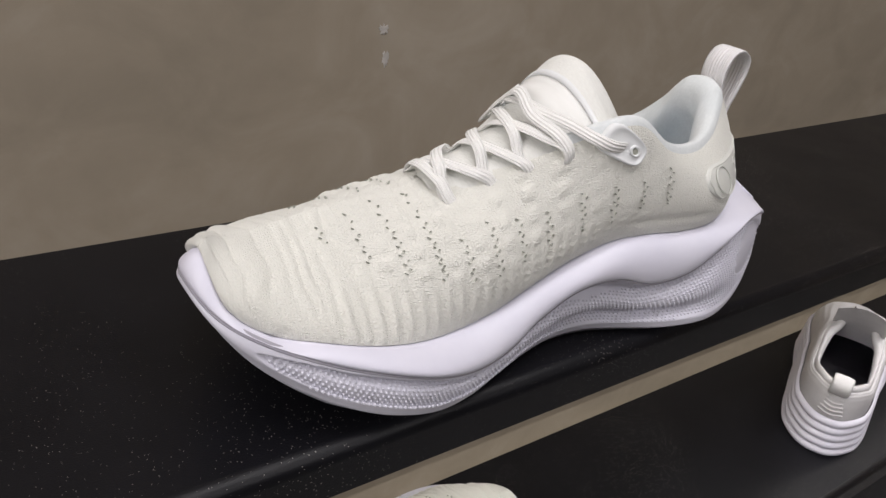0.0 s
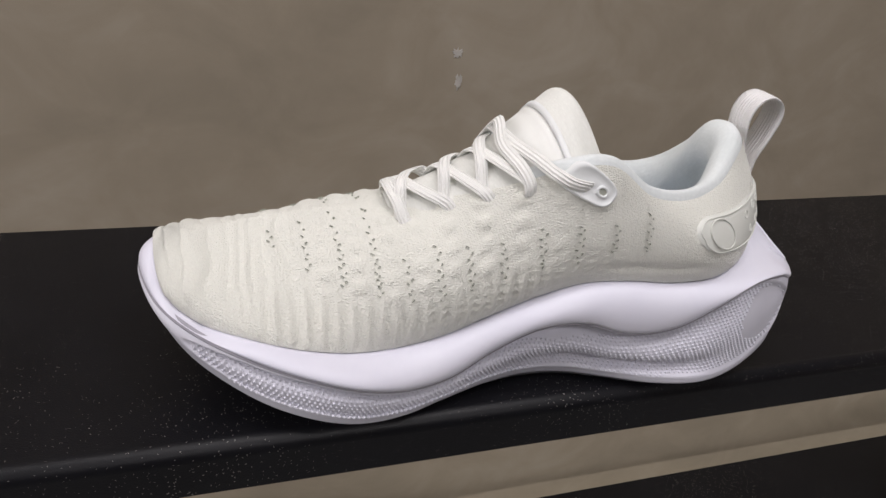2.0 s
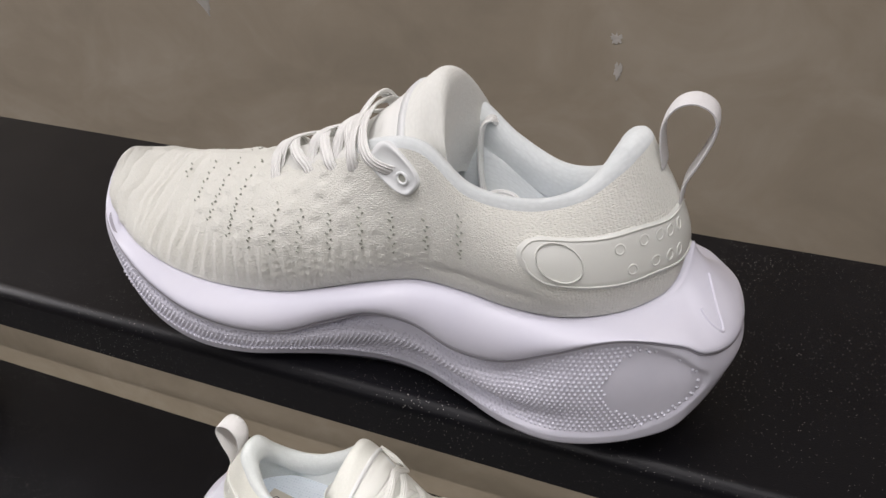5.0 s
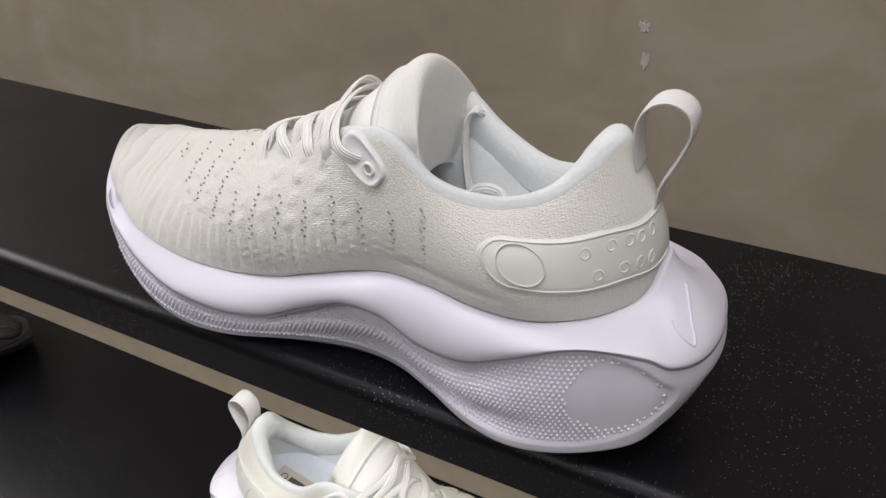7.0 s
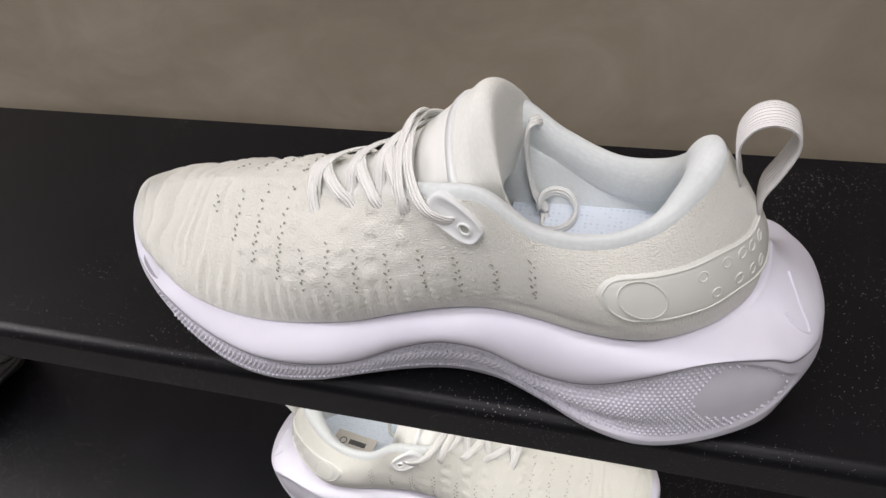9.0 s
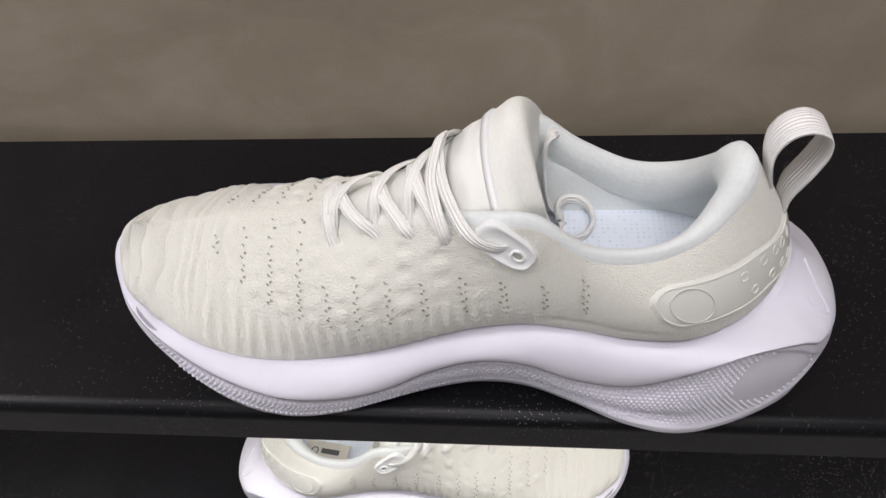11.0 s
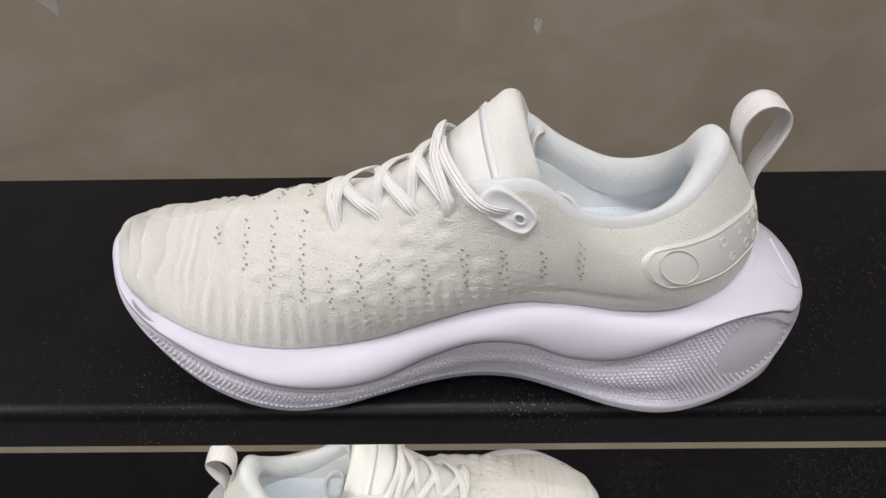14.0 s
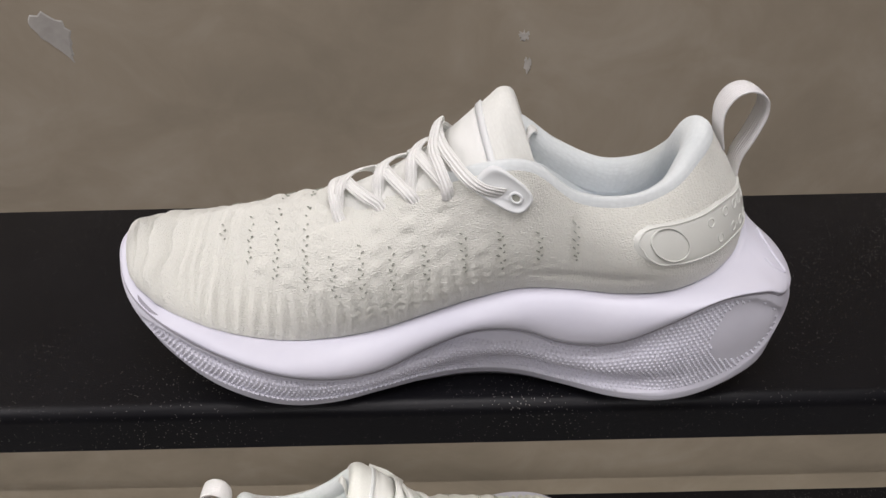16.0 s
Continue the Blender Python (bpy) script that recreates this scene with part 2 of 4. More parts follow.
# ---- the room ----
SHELF_Z, WALL_Y = 1.10, 0.0826


def structure(name, me, label, category):
    return tagged(new(name, me), label, category, kind="structure")


wall_north = structure("wall_north", box("wall_north", -3.0, 3.0, WALL_Y, WALL_Y + 0.12, 0, 3.0, PLASTER, 0),
                       "greige trowelled plaster wall with faint cloudy marks", "wall")
structure("wall_south", box("wall_south", -3.0, 3.0, -4.12, -4.0, 0, 3.0, FLOOR_MAT, 0), "plain grey shop wall", "wall")
structure("wall_west", box("wall_west", -3.12, -3.0, -4.12, WALL_Y + 0.12, 0, 3.0, PLASTER, 0), "greige plaster side wall", "wall")
structure("wall_east", box("wall_east", 3.0, 3.12, -4.12, WALL_Y + 0.12, 0, 3.0, PLASTER, 0), "greige plaster side wall", "wall")
structure("floor", box("floor", -3.12, 3.12, -4.12, WALL_Y + 0.12, -0.1, 0, FLOOR_MAT, 0), "grey shop floor", "floor")
structure("ceiling", box("ceiling", -3.12, 3.12, -4.12, WALL_Y + 0.12, 3.0, 3.1, CEILING_MAT, 0), "white painted shop ceiling", "ceiling")


def blob(name, cx, cz, rx, rz, mat, seed, spikes=0.25, thick=0.0004, tri=False):
    """An uneven flat smear of filler or chip that stands a little proud of the wall."""
    rng = random.Random(seed)
    n = 26
    ring = []
    for i in range(n):
        a = 2 * math.pi * i / n
        r = 1 + spikes * (rng.random() - 0.5) * 2
        px, pz = math.cos(a) * r, math.sin(a) * r
        if tri:
            px = px * (0.55 + 0.45 * pz) + 0.45 * (1 - pz) * 0.9
        ring.append((cx + px * rx, cz + pz * rz))
    v = [(x, WALL_Y + 0.0005, z) for x, z in ring] + [(cx + (x - cx) * 0.85, WALL_Y - thick, cz + (z - cz) * 0.85) for x, z in ring]
    f = [(i, (i + 1) % n, n + (i + 1) % n, n + i) for i in range(n)] + [tuple(range(n, 2 * n))]
    return mesh_of(name, v, f, mat, False, merge=1e-7)


part("plaster_chip", blob("plaster_chip", 0.047, SHELF_Z + 0.084, 0.004, 0.0035, CHIP, 3, 0.5), wall_north, "pale chipped spot")
part("plaster_chip", blob("plaster_chip", 0.0495, SHELF_Z + 0.063, 0.0028, 0.0055, CHIP, 5, 0.35), wall_north, "pale chipped spot")
part("filler_patch", blob("filler_patch", -0.281, SHELF_Z + 0.090, 0.020, 0.018, FILLER, 8, 0.12, tri=True), wall_north, "pale smear of filler")


def shelf_mesh():
    """Folded sheet steel: a flat top with a rounded front bend, a downturned lip and a small return."""
    th, r, depth, lip = 0.003, 0.0065, 0.187, 0.0235
    # the deep back flange is unseen, added to keep strip light off the wall behind
    outer = [(0.0, -0.052), (0.0, 0.0)]
    outer += [(-depth + r - r * math.sin(a), -r + r * math.cos(a)) for a in np.linspace(0, math.pi / 2, 11)]
    outer += [(-depth, -lip), (-depth + 0.002, -lip - 0.001)]
    inner = [(-depth + th, -lip), (-depth + th, -0.008), (-depth + 0.008, -th), (-th, -th), (-th, -0.052)]
    prof = outer + inner
    n, xs = len(prof), (-1.6, 1.6)
    v = [(x, y, z) for x in xs for y, z in prof]
    f = [(j, n + j, n + (j + 1) % n, (j + 1) % n) for j in range(n)] + [tuple(range(n)), tuple(range(2 * n - 1, n - 1, -1))]
    me = mesh_of("plate", v, f, STEEL, False, merge=1e-6)
    for p in me.polygons:
        p.use_smooth = abs(p.normal.z) < 0.999 and abs(p.normal.y) < 0.999 and abs(p.normal.x) < 0.5
    return me


plate_mesh = shelf_mesh()
bracket_mesh = box("bracket", -0.012, 0.012, -0.10, WALL_Y + 0.002, -0.052, -0.0035, STEEL, 0.001)
for level, words in ((0.0, "black powder-coated steel wall shelf, dusty, holding a white shoe"),
                     (-0.287, "black powder-coated steel wall shelf holding several display shoes"),
                     (-0.574, "black powder-coated steel wall shelf below the others")):
    shelf = tagged(new("display_shelf"), words, "shelf", "steel shelves on the wall")
    shelf.location = (0, 0, SHELF_Z + level)
    part("plate", plate_mesh, shelf)
    for x in (-1.5, -1.1, 1.15, 1.5):
        part("bracket", bracket_mesh, shelf).location = (x, 0, 0)

# ---- the running shoe ----
# Half outlines from the toe along the outer side to the heel, in the shoe's own frame.
NS, SUB = 36, 22
STATION = (-0.161, -0.154, -0.14, -0.12, -0.10, -0.08, -0.06, -0.04, -0.02, 0, 0.02, 0.04, 0.06, 0.08, 0.10, 0.12, 0.129, 0.137, 0.140)
EDGE_Y = (0.0018, -0.0165, -0.0302, -0.0429, -0.0499, -0.0509, -0.0469, -0.0404, -0.0343, -0.0305, -0.032, -0.0395, -0.0497, -0.0546, -0.0513, -0.0439, -0.0372, -0.0253, -0.007)
EDGE_Z = (0.0500, 0.0422, 0.0312, 0.0203, 0.0129, 0.0074, 0.005, 0.0054, 0.006, 0.006, 0.0058, 0.0057, 0.0072, 0.0090, 0.0114, 0.0175, 0.0251, 0.035, 0.0361)
GROOVE_Y = (0.0018, -0.0166, -0.0309, -0.0423, -0.0496, -0.0523, -0.0491, -0.0443, -0.0396, -0.0396, -0.0421, -0.046, -0.0497, -0.0503, -0.0466, -0.0409, -0.0371, -0.0254, -0.0075)
GROOVE_Z = (0.0560, 0.0490, 0.0427, 0.0356, 0.0299, 0.0241, 0.0189, 0.0192, 0.0268, 0.0356, 0.0377, 0.0331, 0.0363, 0.046, 0.0542, 0.0534, 0.0497, 0.0477, 0.0471)
RIM_X = (-0.1540, -0.1520, -0.1403, -0.1205, -0.1001, -0.0802, -0.06, -0.04, -0.0199, 0.0001, 0.0199, 0.04, 0.0602, 0.0803, 0.099, 0.1114, 0.1167, 0.1187, 0.1190)
RIM_Y = (0.0018, -0.0165, -0.0265, -0.038, -0.0423, -0.0417, -0.0387, -0.0362, -0.0335, -0.0332, -0.0359, -0.0397, -0.0433, -0.0434, -0.0361, -0.0262, -0.0195, -0.0137, -0.006)
RIM_Z = (0.0660, 0.0525, 0.0436, 0.041, 0.0367, 0.0327, 0.0312, 0.0334, 0.039, 0.0462, 0.0531, 0.0549, 0.0546, 0.0555, 0.0575, 0.0606, 0.0645, 0.0705, 0.0755)
TOP_X = (-0.1480, -0.1440, -0.137, -0.123, -0.106, -0.089, -0.071, -0.055, -0.038, -0.019, 0.004, 0.0226, 0.041, 0.0618, 0.0800, 0.0918, 0.0960, 0.0980, 0.0990)
TOP_Y = (None, None, None, None, None, None, None, None, -0.009, -0.018, -0.03, -0.0335, -0.0365, -0.0343, -0.028, -0.0205, -0.0165, -0.0115, -0.005)
TOP_Z = (0.0690, 0.0680, 0.0675, 0.0687, 0.0718, 0.0737, 0.0762, 0.0808, 0.0852, 0.0926, 0.1050, 0.1070, 0.095, 0.0916, 0.0955, 0.1050, 0.1098, 0.1118, 0.1125)


def centre(x):
    return float(np.interp(x, (-0.161, -0.145, -0.12, -0.09, -0.06, -0.03, 0.0, 0.06), (0.0018, 0.0060, 0.0085, 0.0080, 0.0050, 0.0015, -0.001, -0.006)))


def ring_of(half):
    """The whole closed outline of a half outline, mirrored about the shoe's centre line."""
    half = [np.array(p, float) for p in half]
    far = [np.array((p[0], 2 * centre(p[0]) - p[1], p[2])) for p in half[1:-1]]
    return np.array(half + far[::-1])


edge = ring_of(zip((-0.1560, -0.1515, *STATION[2:]), EDGE_Y, EDGE_Z))
groove = ring_of(zip((-0.1585, -0.1530, *STATION[2:]), GROOVE_Y, GROOVE_Z))
rim = ring_of(zip(RIM_X, RIM_Y, RIM_Z))
top = ring_of([(x, centre(x) if y is None else y, z) for x, y, z in zip(TOP_X, TOP_Y, TOP_Z)])
# the collar dips lower on the inner side
for k, y, z in ((11, 0.0330, 0.1030), (12, 0.0310, 0.0905), (13, 0.0275, 0.0822), (14, 0.0230, 0.0855), (15, 0.0150, 0.0965), (16, 0.0100, 0.1045), (17, 0.0040, 0.1105)):
    top[NS - k, 1:] = y, z
half_i = np.array([i if i <= 18 else NS - i for i in range(NS)])
out = rim - np.stack([np.clip(rim[:, 0], -0.10, 0.085), np.array([centre(x) for x in np.clip(rim[:, 0], -0.10, 0.085)]), rim[:, 2]], 1)
out /= np.linalg.norm(out, axis=1)[:, None] + 1e-9
vamp = np.clip((10.0 - half_i) / 3.0, 0, 1)[:, None]
rise = (top - rim)[:, 2:3] * np.array([[0, 0, 1.0]])
flat = (rim - top) * np.array([[1.0, 1.0, 0]])
SWELL_LOW = (0.0007, 0.002, 0.0016, -0.0022, -0.0040, -0.002, 0.0024, 0.0057, 0.0083, 0.0086, 0.0073, 0.0064, 0.0061, 0.0055, 0.0025, 0.0005, -0.001, -0.0025, -0.003)
SWELL_HIGH = (0.0003, 0.0006, 0.001, -0.0006, -0.0014, -0.0008, 0.0003, 0.0025, 0.0065, 0.0095, 0.0050, 0.0030, 0.0055, 0.0105, 0.0073, 0.0045, 0.003, 0.002, 0.001)
ROUND = (0.39, 0.42, 0.50, 0.24, 0.28, 0.64, 0.90, 1.0, 0.84, 0.54, 0.25, 0.25, 0.25, 0.25, 0.25, 0.25, 0.25, 0.25, 0.25)
low_out, high_out, round_of = (np.array([w[i] for i in half_i])[:, None] for w in (SWELL_LOW, SWELL_HIGH, ROUND))
handle_a = rim + rise * 0.36 + out * low_out
handle_b = vamp * (top + flat * round_of - rise * 0.06) + (1 - vamp) * (top - rise * 0.30 + flat * 0.25) + out * high_out
LOOPS = {k: rows_spline(v, SUB, True) for k, v in dict(edge=edge, groove=groove, rim=rim, top=top, a=handle_a, b=handle_b, out=out).items()}
NL = NS * SUB


def at(loop, s):
    """A point of a loop at the (fractional) station s."""
    t = (s % NS) * SUB
    i = int(t)
    k = t - i
    return LOOPS[loop][i % NL] * (1 - k) + LOOPS[loop][(i + 1) % NL] * k


def bez(p0, p1, p2, p3, t):
    return p0 * (1 - t) ** 3 + p1 * 3 * t * (1 - t) ** 2 + p2 * 3 * t * t * (1 - t) + p3 * t ** 3


def upper_at(s, h):
    return bez(at("rim", s) - at("out", s) * 0.0025, at("a", s), at("b", s), at("top", s), h)


def upper_frame(s, h):
    """Place, along, up and outward on the upper."""
    p = upper_at(s, h)
    u = upper_at(s + 0.05, h) - upper_at(s - 0.05, h)
    v = upper_at(s, min(h + 0.01, 1)) - upper_at(s, max(h - 0.01, 0))
    u, v = u / (np.linalg.norm(u) + 1e-12), v / (np.linalg.norm(v) + 1e-12)
    n = np.cross(u, v)
    return p, u, v, n / (np.linalg.norm(n) + 1e-12)


PERF_X = (-0.109, -0.0965, -0.084, -0.071, -0.0585, -0.0465, -0.0335, -0.0195, -0.004, 0.011, 0.026, 0.040)
PERF_TOP = (0.0675, 0.071, 0.074, 0.0765, 0.066, 0.071, 0.071, 0.073, 0.080, 0.083, 0.0835, 0.0885)
PERF_LOW = (0.0645, 0.060, 0.057, 0.0545, 0.053, 0.053, 0.056, 0.060, 0.064, 0.067, 0.0715, 0.0725)
UPPER_ROWS = 110


def fade(v, lo, hi):
    """0 below lo, 1 above hi, eased between."""
    t = np.clip((v - lo) / (hi - lo), 0, 1)
    return t * t * (3 - 2 * t)


def upper_grid():
    """The upper as a grid of places with its knitted relief, the outward directions and the cloth's own lengths."""
    nh = UPPER_ROWS
    p0, p1, p2, p3 = LOOPS["rim"] - LOOPS["out"] * 0.0025, LOOPS["a"], LOOPS["b"], LOOPS["top"]
    hs = np.linspace(0, 1, nh)
    g = np.stack([bez(p0, p1, p2, p3, h) for h in hs], 1)
    du = np.roll(g, -1, 0) - np.roll(g, 1, 0)
    dv = np.gradient(g, axis=1)
    nrm = np.cross(du, dv)
    nrm /= np.linalg.norm(nrm, axis=2)[..., None] + 1e-12
    run = np.concatenate([[0], np.cumsum(np.linalg.norm(np.diff(LOOPS["rim"], axis=0), axis=1))])
    high = np.concatenate([np.zeros((NL, 1)), np.cumsum(np.linalg.norm(np.diff(g, axis=1), axis=2), axis=1)], 1)
    x, z = g[..., 0], g[..., 2]
    H = hs[None, :]
    wob = np.array([[noise.noise(Vector(q) * 70) for q in row[::5]] for row in g[::6]])
    wob = np.repeat(np.repeat(wob, 6, 0)[:NL], 5, 1)[:, :nh]
    ker = np.ones(7) / 7
    for ax in (0, 1):
        wob = np.apply_along_axis(lambda r: np.convolve(np.pad(r, 3, mode="edge"), ker, "valid"), ax, wob)
    ease = np.clip(H / 0.06, 0, 1) * np.clip((1 - H) / 0.05, 0.1, 1)
    # ridges across the toe box, uneven in width and height
    toe = fade(-x, 0.088, 0.112) * fade(x, -0.153, -0.145)
    ph = x / 0.0061 + 0.35 * np.sin(x * 210) + 0.5 * wob
    ribs = np.abs(np.sin(np.pi * ph)) ** 0.8 - 0.55
    d = toe * ribs * 0.0012 * (0.65 + 0.55 * np.sin(np.floor(ph) * 2.4) + 0.9 * np.clip(wob, 0, 1))
    # low flank: fine ridges that rise from the sole
    flank = np.exp(-((high - 0.010) / 0.011) ** 2) * fade(x, -0.125, -0.105) * fade(-x, -0.02, 0.02)
    d = d + flank * 0.0009 * np.sin(2 * np.pi * (x / 0.0059 + 0.25 * wob))
    # files of padded bumps between the perforations
    col = (np.interp(x, PERF_X, np.arange(len(PERF_X))) - 0.5)
    cu = np.abs(col - np.round(col))
    cv = high / 0.0090 + 0.5 * (np.round(col) % 2)
    cv = np.abs(cv - np.round(cv))
    bump = np.exp(-(cu / 0.21) ** 4 - (cv / 0.30) ** 4)
    field = fade(x, -0.106, -0.094) * fade(-x, -0.030, 0.010) * fade(high, 0.017, 0.026)
    d = d + field * bump * 0.0009 * (0.8 + 0.9 * wob)
    # small staggered bumps low on the flank
    bu = x / 0.0062
    bv = high / 0.0040 + 0.5 * (np.round(bu) % 2)
    small = np.exp(-(np.abs(bu - np.round(bu)) / 0.30) ** 3 - (np.abs(bv - np.round(bv)) / 0.30) ** 3)
    d = d + small * 0.0005 * fade(x, -0.070, -0.045) * fade(-x, -0.045, -0.025) * np.exp(-((high - 0.012) / 0.007) ** 2)
    # slight dip along each file of holes
    near = np.min(np.abs(x[..., None] - np.array(PERF_X)), axis=2)
    d = d - 0.00035 * np.exp(-(near / 0.0016) ** 2) * fade(x, -0.112, -0.10) * fade(high, 0.008, 0.014) * fade(1 - H, 0.05, 0.2)
    # crease where the cloth sags over the arch
    d = d - 0.0009 * np.exp(-((z - 0.0635 - 0.02 * (x - 0.05)) / 0.0022) ** 2) * fade(x, 0.015, 0.035) * fade(-x, -0.078, -0.060)
    d = ease * d + 0.00035 * wob * ease
    return g + nrm * d[..., None], nrm, run, high


UPPER_G, UPPER_N, UPPER_RUN, UPPER_HIGH = upper_grid()


def skin(s, h, lift):
    """A place on the knitted surface itself, a little above it."""
    i = int(round((s % NS) * SUB)) % NL
    j = h * (UPPER_ROWS - 1)
    k = min(int(j), UPPER_ROWS - 2)
    w = j - k
    return UPPER_G[i, k] * (1 - w) + UPPER_G[i, k + 1] * w + UPPER_N[i, k] * lift


def upper_mesh(mat):
    uv = np.stack([np.repeat(UPPER_RUN[:, None], UPPER_ROWS, 1), UPPER_HIGH], 2).reshape(-1, 2)
    return mesh_of("upper", UPPER_G.reshape(-1, 3), quads(NL, UPPER_ROWS, True, False), mat, True, uv)


def sole_mesh(name, mat, profile, closed_bottom=False):
    """A band round the shoe; profile(i) gives its points from the bottom up for each column of the loops."""
    cols = [profile(i) for i in range(NL)]
    nh = len(cols[0])
    v = np.concatenate(cols)
    f = quads(NL, nh, True, False)
    if closed_bottom:
        v = np.concatenate([v, v.reshape(NL, nh, 3)[:, 0].mean(0)[None]])
        c = len(v) - 1
        f = f + [(((i + 1) % NL) * nh, i * nh, c) for i in range(NL)]
    return mesh_of(name, v, f, mat, True)


def panel_depth(x, t, tall):
    """How far a place of the lower wall lies inside the recessed panel: 0 outside, 1 inside. The panel closes in a round end at the heel."""
    low, high = 0.0032 / tall, 1 - 0.0016 / tall
    mid, half = (low + high) / 2, (high - low) / 2
    across = abs(t - mid) / half
    along = max(0.0, (x - 0.098) / 0.0325) if x > 0 else max(0.0, (-0.112 - x) / 0.030)
    r = (across ** 2.6 + along ** 2.6) ** (1 / 2.6)
    k = min(1.0, max(0.0, (1.03 - r) / 0.07))
    return k * k * (3 - 2 * k)


def lower_profile(i, n=34):
    """The lower wall: a recessed panel with a hollow under the groove, a ridge, and a second hollow behind the arch."""
    e, g, o = LOOPS["edge"][i], LOOPS["groove"][i], LOOPS["out"][i] * np.array([1, 1, 0])
    x = e[0]
    tall = max(0.006, float(np.linalg.norm(g - e)))
    k1 = (0.30 + 0.70 * math.exp(-((x - 0.010) / 0.040) ** 2)) * (1 - 0.80 * float(np.clip((x - 0.05) / 0.04, 0, 1)))
    k2 = math.exp(-((x - 0.040) / 0.036) ** 2)
    pts = []
    for t in np.linspace(0, 1, n):
        q = e * (1 - t) + g * t
        deep = panel_depth(q[0], t, tall)
        inset = deep * (0.0013 + 0.0068 * k1 * math.exp(-((t - 0.80) / 0.14) ** 2) + 0.0060 * k2 * math.exp(-((t - 0.25) / 0.12) ** 2)) - 0.0018 * math.sin(math.pi * t)
        pts.append(q - o * inset)
    return pts


def outsole_profile(i):
    e, o = LOOPS["edge"][i], LOOPS["out"][i] * np.array([1, 1, 0])
    z = max(0.0, e[2] - 0.0062)
    mid = np.array([np.clip(e[0], -0.12, 0.105), centre(min(e[0], 0)), 0])
    inn = e * 0.45 + mid * 0.55
    pts = [np.array([inn[0], inn[1], max(0.0, e[2] - 0.0068)]), np.array([*(e * 0.86 + mid * 0.14)[:2], z]), e - o * 0.003 - np.array([0, 0, 0.0036]), e - np.array([0, 0, 0.0012])]
    return pts + lower_profile(i)


def foam_profile(i, n=16):
    g, r, o = LOOPS["groove"][i], LOOPS["rim"][i], LOOPS["out"][i] * np.array([1, 1, 0])
    h = r[2] - g[2]
    heel = float(np.clip((g[0] - 0.095) / 0.035, 0, 1))
    toe = float(np.clip((-0.085 - g[0]) / 0.05, 0, 1))
    up = np.array([0, 0, 1.0])
    a = (g + o * (0.0032 - 0.0024 * toe) + up * 0.45 * h) * (1 - heel) + (g + o * 0.0016 + up * 0.30 * h) * heel
    b = (r + o * (0.0060 - 0.0056 * toe) - up * 0.10 * h) * (1 - heel) + (r * 0.90 + g * 0.10 - up * 0.22 * h) * heel
    lip = r - o * (0.0005 + 0.0015 * toe)
    start = [g - o * 0.004 + np.array([0, 0, 0.0004]), g - o * 0.0006 + np.array([0, 0, 0.0003])]
    return start + [bez(g + o * 0.0008 * (1 - toe) + np.array([0, 0, 0.0008]), a, b, lip, t) for t in np.linspace(0, 1, n)] + [r - o * 0.005 - np.array([0, 0, 0.001])]


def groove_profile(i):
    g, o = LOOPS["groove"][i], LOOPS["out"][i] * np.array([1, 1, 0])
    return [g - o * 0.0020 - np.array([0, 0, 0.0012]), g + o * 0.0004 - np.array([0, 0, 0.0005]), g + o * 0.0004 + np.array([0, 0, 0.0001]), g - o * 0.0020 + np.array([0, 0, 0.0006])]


def dimple_mesh(mat):
    """The small raised dots of the recessed panel, in staggered rows that follow the wall."""
    v, f = [], []
    cols = np.array([lower_profile(i, 40) for i in range(NL)])
    run = np.concatenate([[0], np.cumsum(np.linalg.norm(np.diff(LOOPS["groove"], axis=0), axis=1))])
    step = 0.00215
    for row in range(1, 30):
        dist = row * 0.00165
        for q in np.arange(0.003, run[-1] - 0.003, step):
            q = q + (step / 2 if row % 2 else 0)
            i = int(np.searchsorted(run, q)) - 1
            w = (q - run[i]) / max(1e-9, run[i + 1] - run[i])
            col = cols[i] * (1 - w) + cols[(i + 1) % NL] * w
            hl = np.concatenate([[0], np.cumsum(np.linalg.norm(np.diff(col, axis=0), axis=1))])
            if dist < 0.003 or dist > hl[-1] - 0.0025:
                continue
            j = int(np.clip(np.searchsorted(hl, dist), 2, 37))
            k = (dist - hl[j - 1]) / max(1e-9, hl[j] - hl[j - 1])
            p = col[j - 1] * (1 - k) + col[j] * k
            t = (j - 1 + k) / 39
            if panel_depth(p[0], t, float(hl[-1])) < 0.97:
                continue
            # the bare oval at the heel, and the bare hollow under the groove at the arch
            if ((p[0] - 0.1135) / 0.0150) ** 2 + ((t - 0.56) / 0.33) ** 2 < 1:
                continue
            if t > 0.66 and abs(p[0] - 0.012) < 0.034 and t > 0.66 + 0.3 * (abs(p[0] - 0.012) / 0.034) ** 2:
                continue
            up = col[j + 1] - col[j - 1]
            al = cols[(i + 2) % NL][j] - cols[i - 2][j]
            nn = np.cross(al, up)
            ln = np.linalg.norm(nn)
            if ln < 1e-12:
                continue
            nn, up, al = nn / ln, up / np.linalg.norm(up), al / np.linalg.norm(al)
            r = 0.00074
            b = len(v)
            for m in range(6):
                a = 2 * math.pi * m / 6
                v.append(p + (al * math.cos(a) + up * math.sin(a)) * r - nn * 0.0001)
            for m in range(6):
                a = 2 * math.pi * m / 6
                v.append(p + (al * math.cos(a) + up * math.sin(a)) * r * 0.55 + nn * 0.0006)
            f += [(b + m, b + (m + 1) % 6, b + 6 + (m + 1) % 6, b + 6 + m) for m in range(6)] + [tuple(range(b + 6, b + 12))]
    return mesh_of("texture_dots", v, f, mat, True)


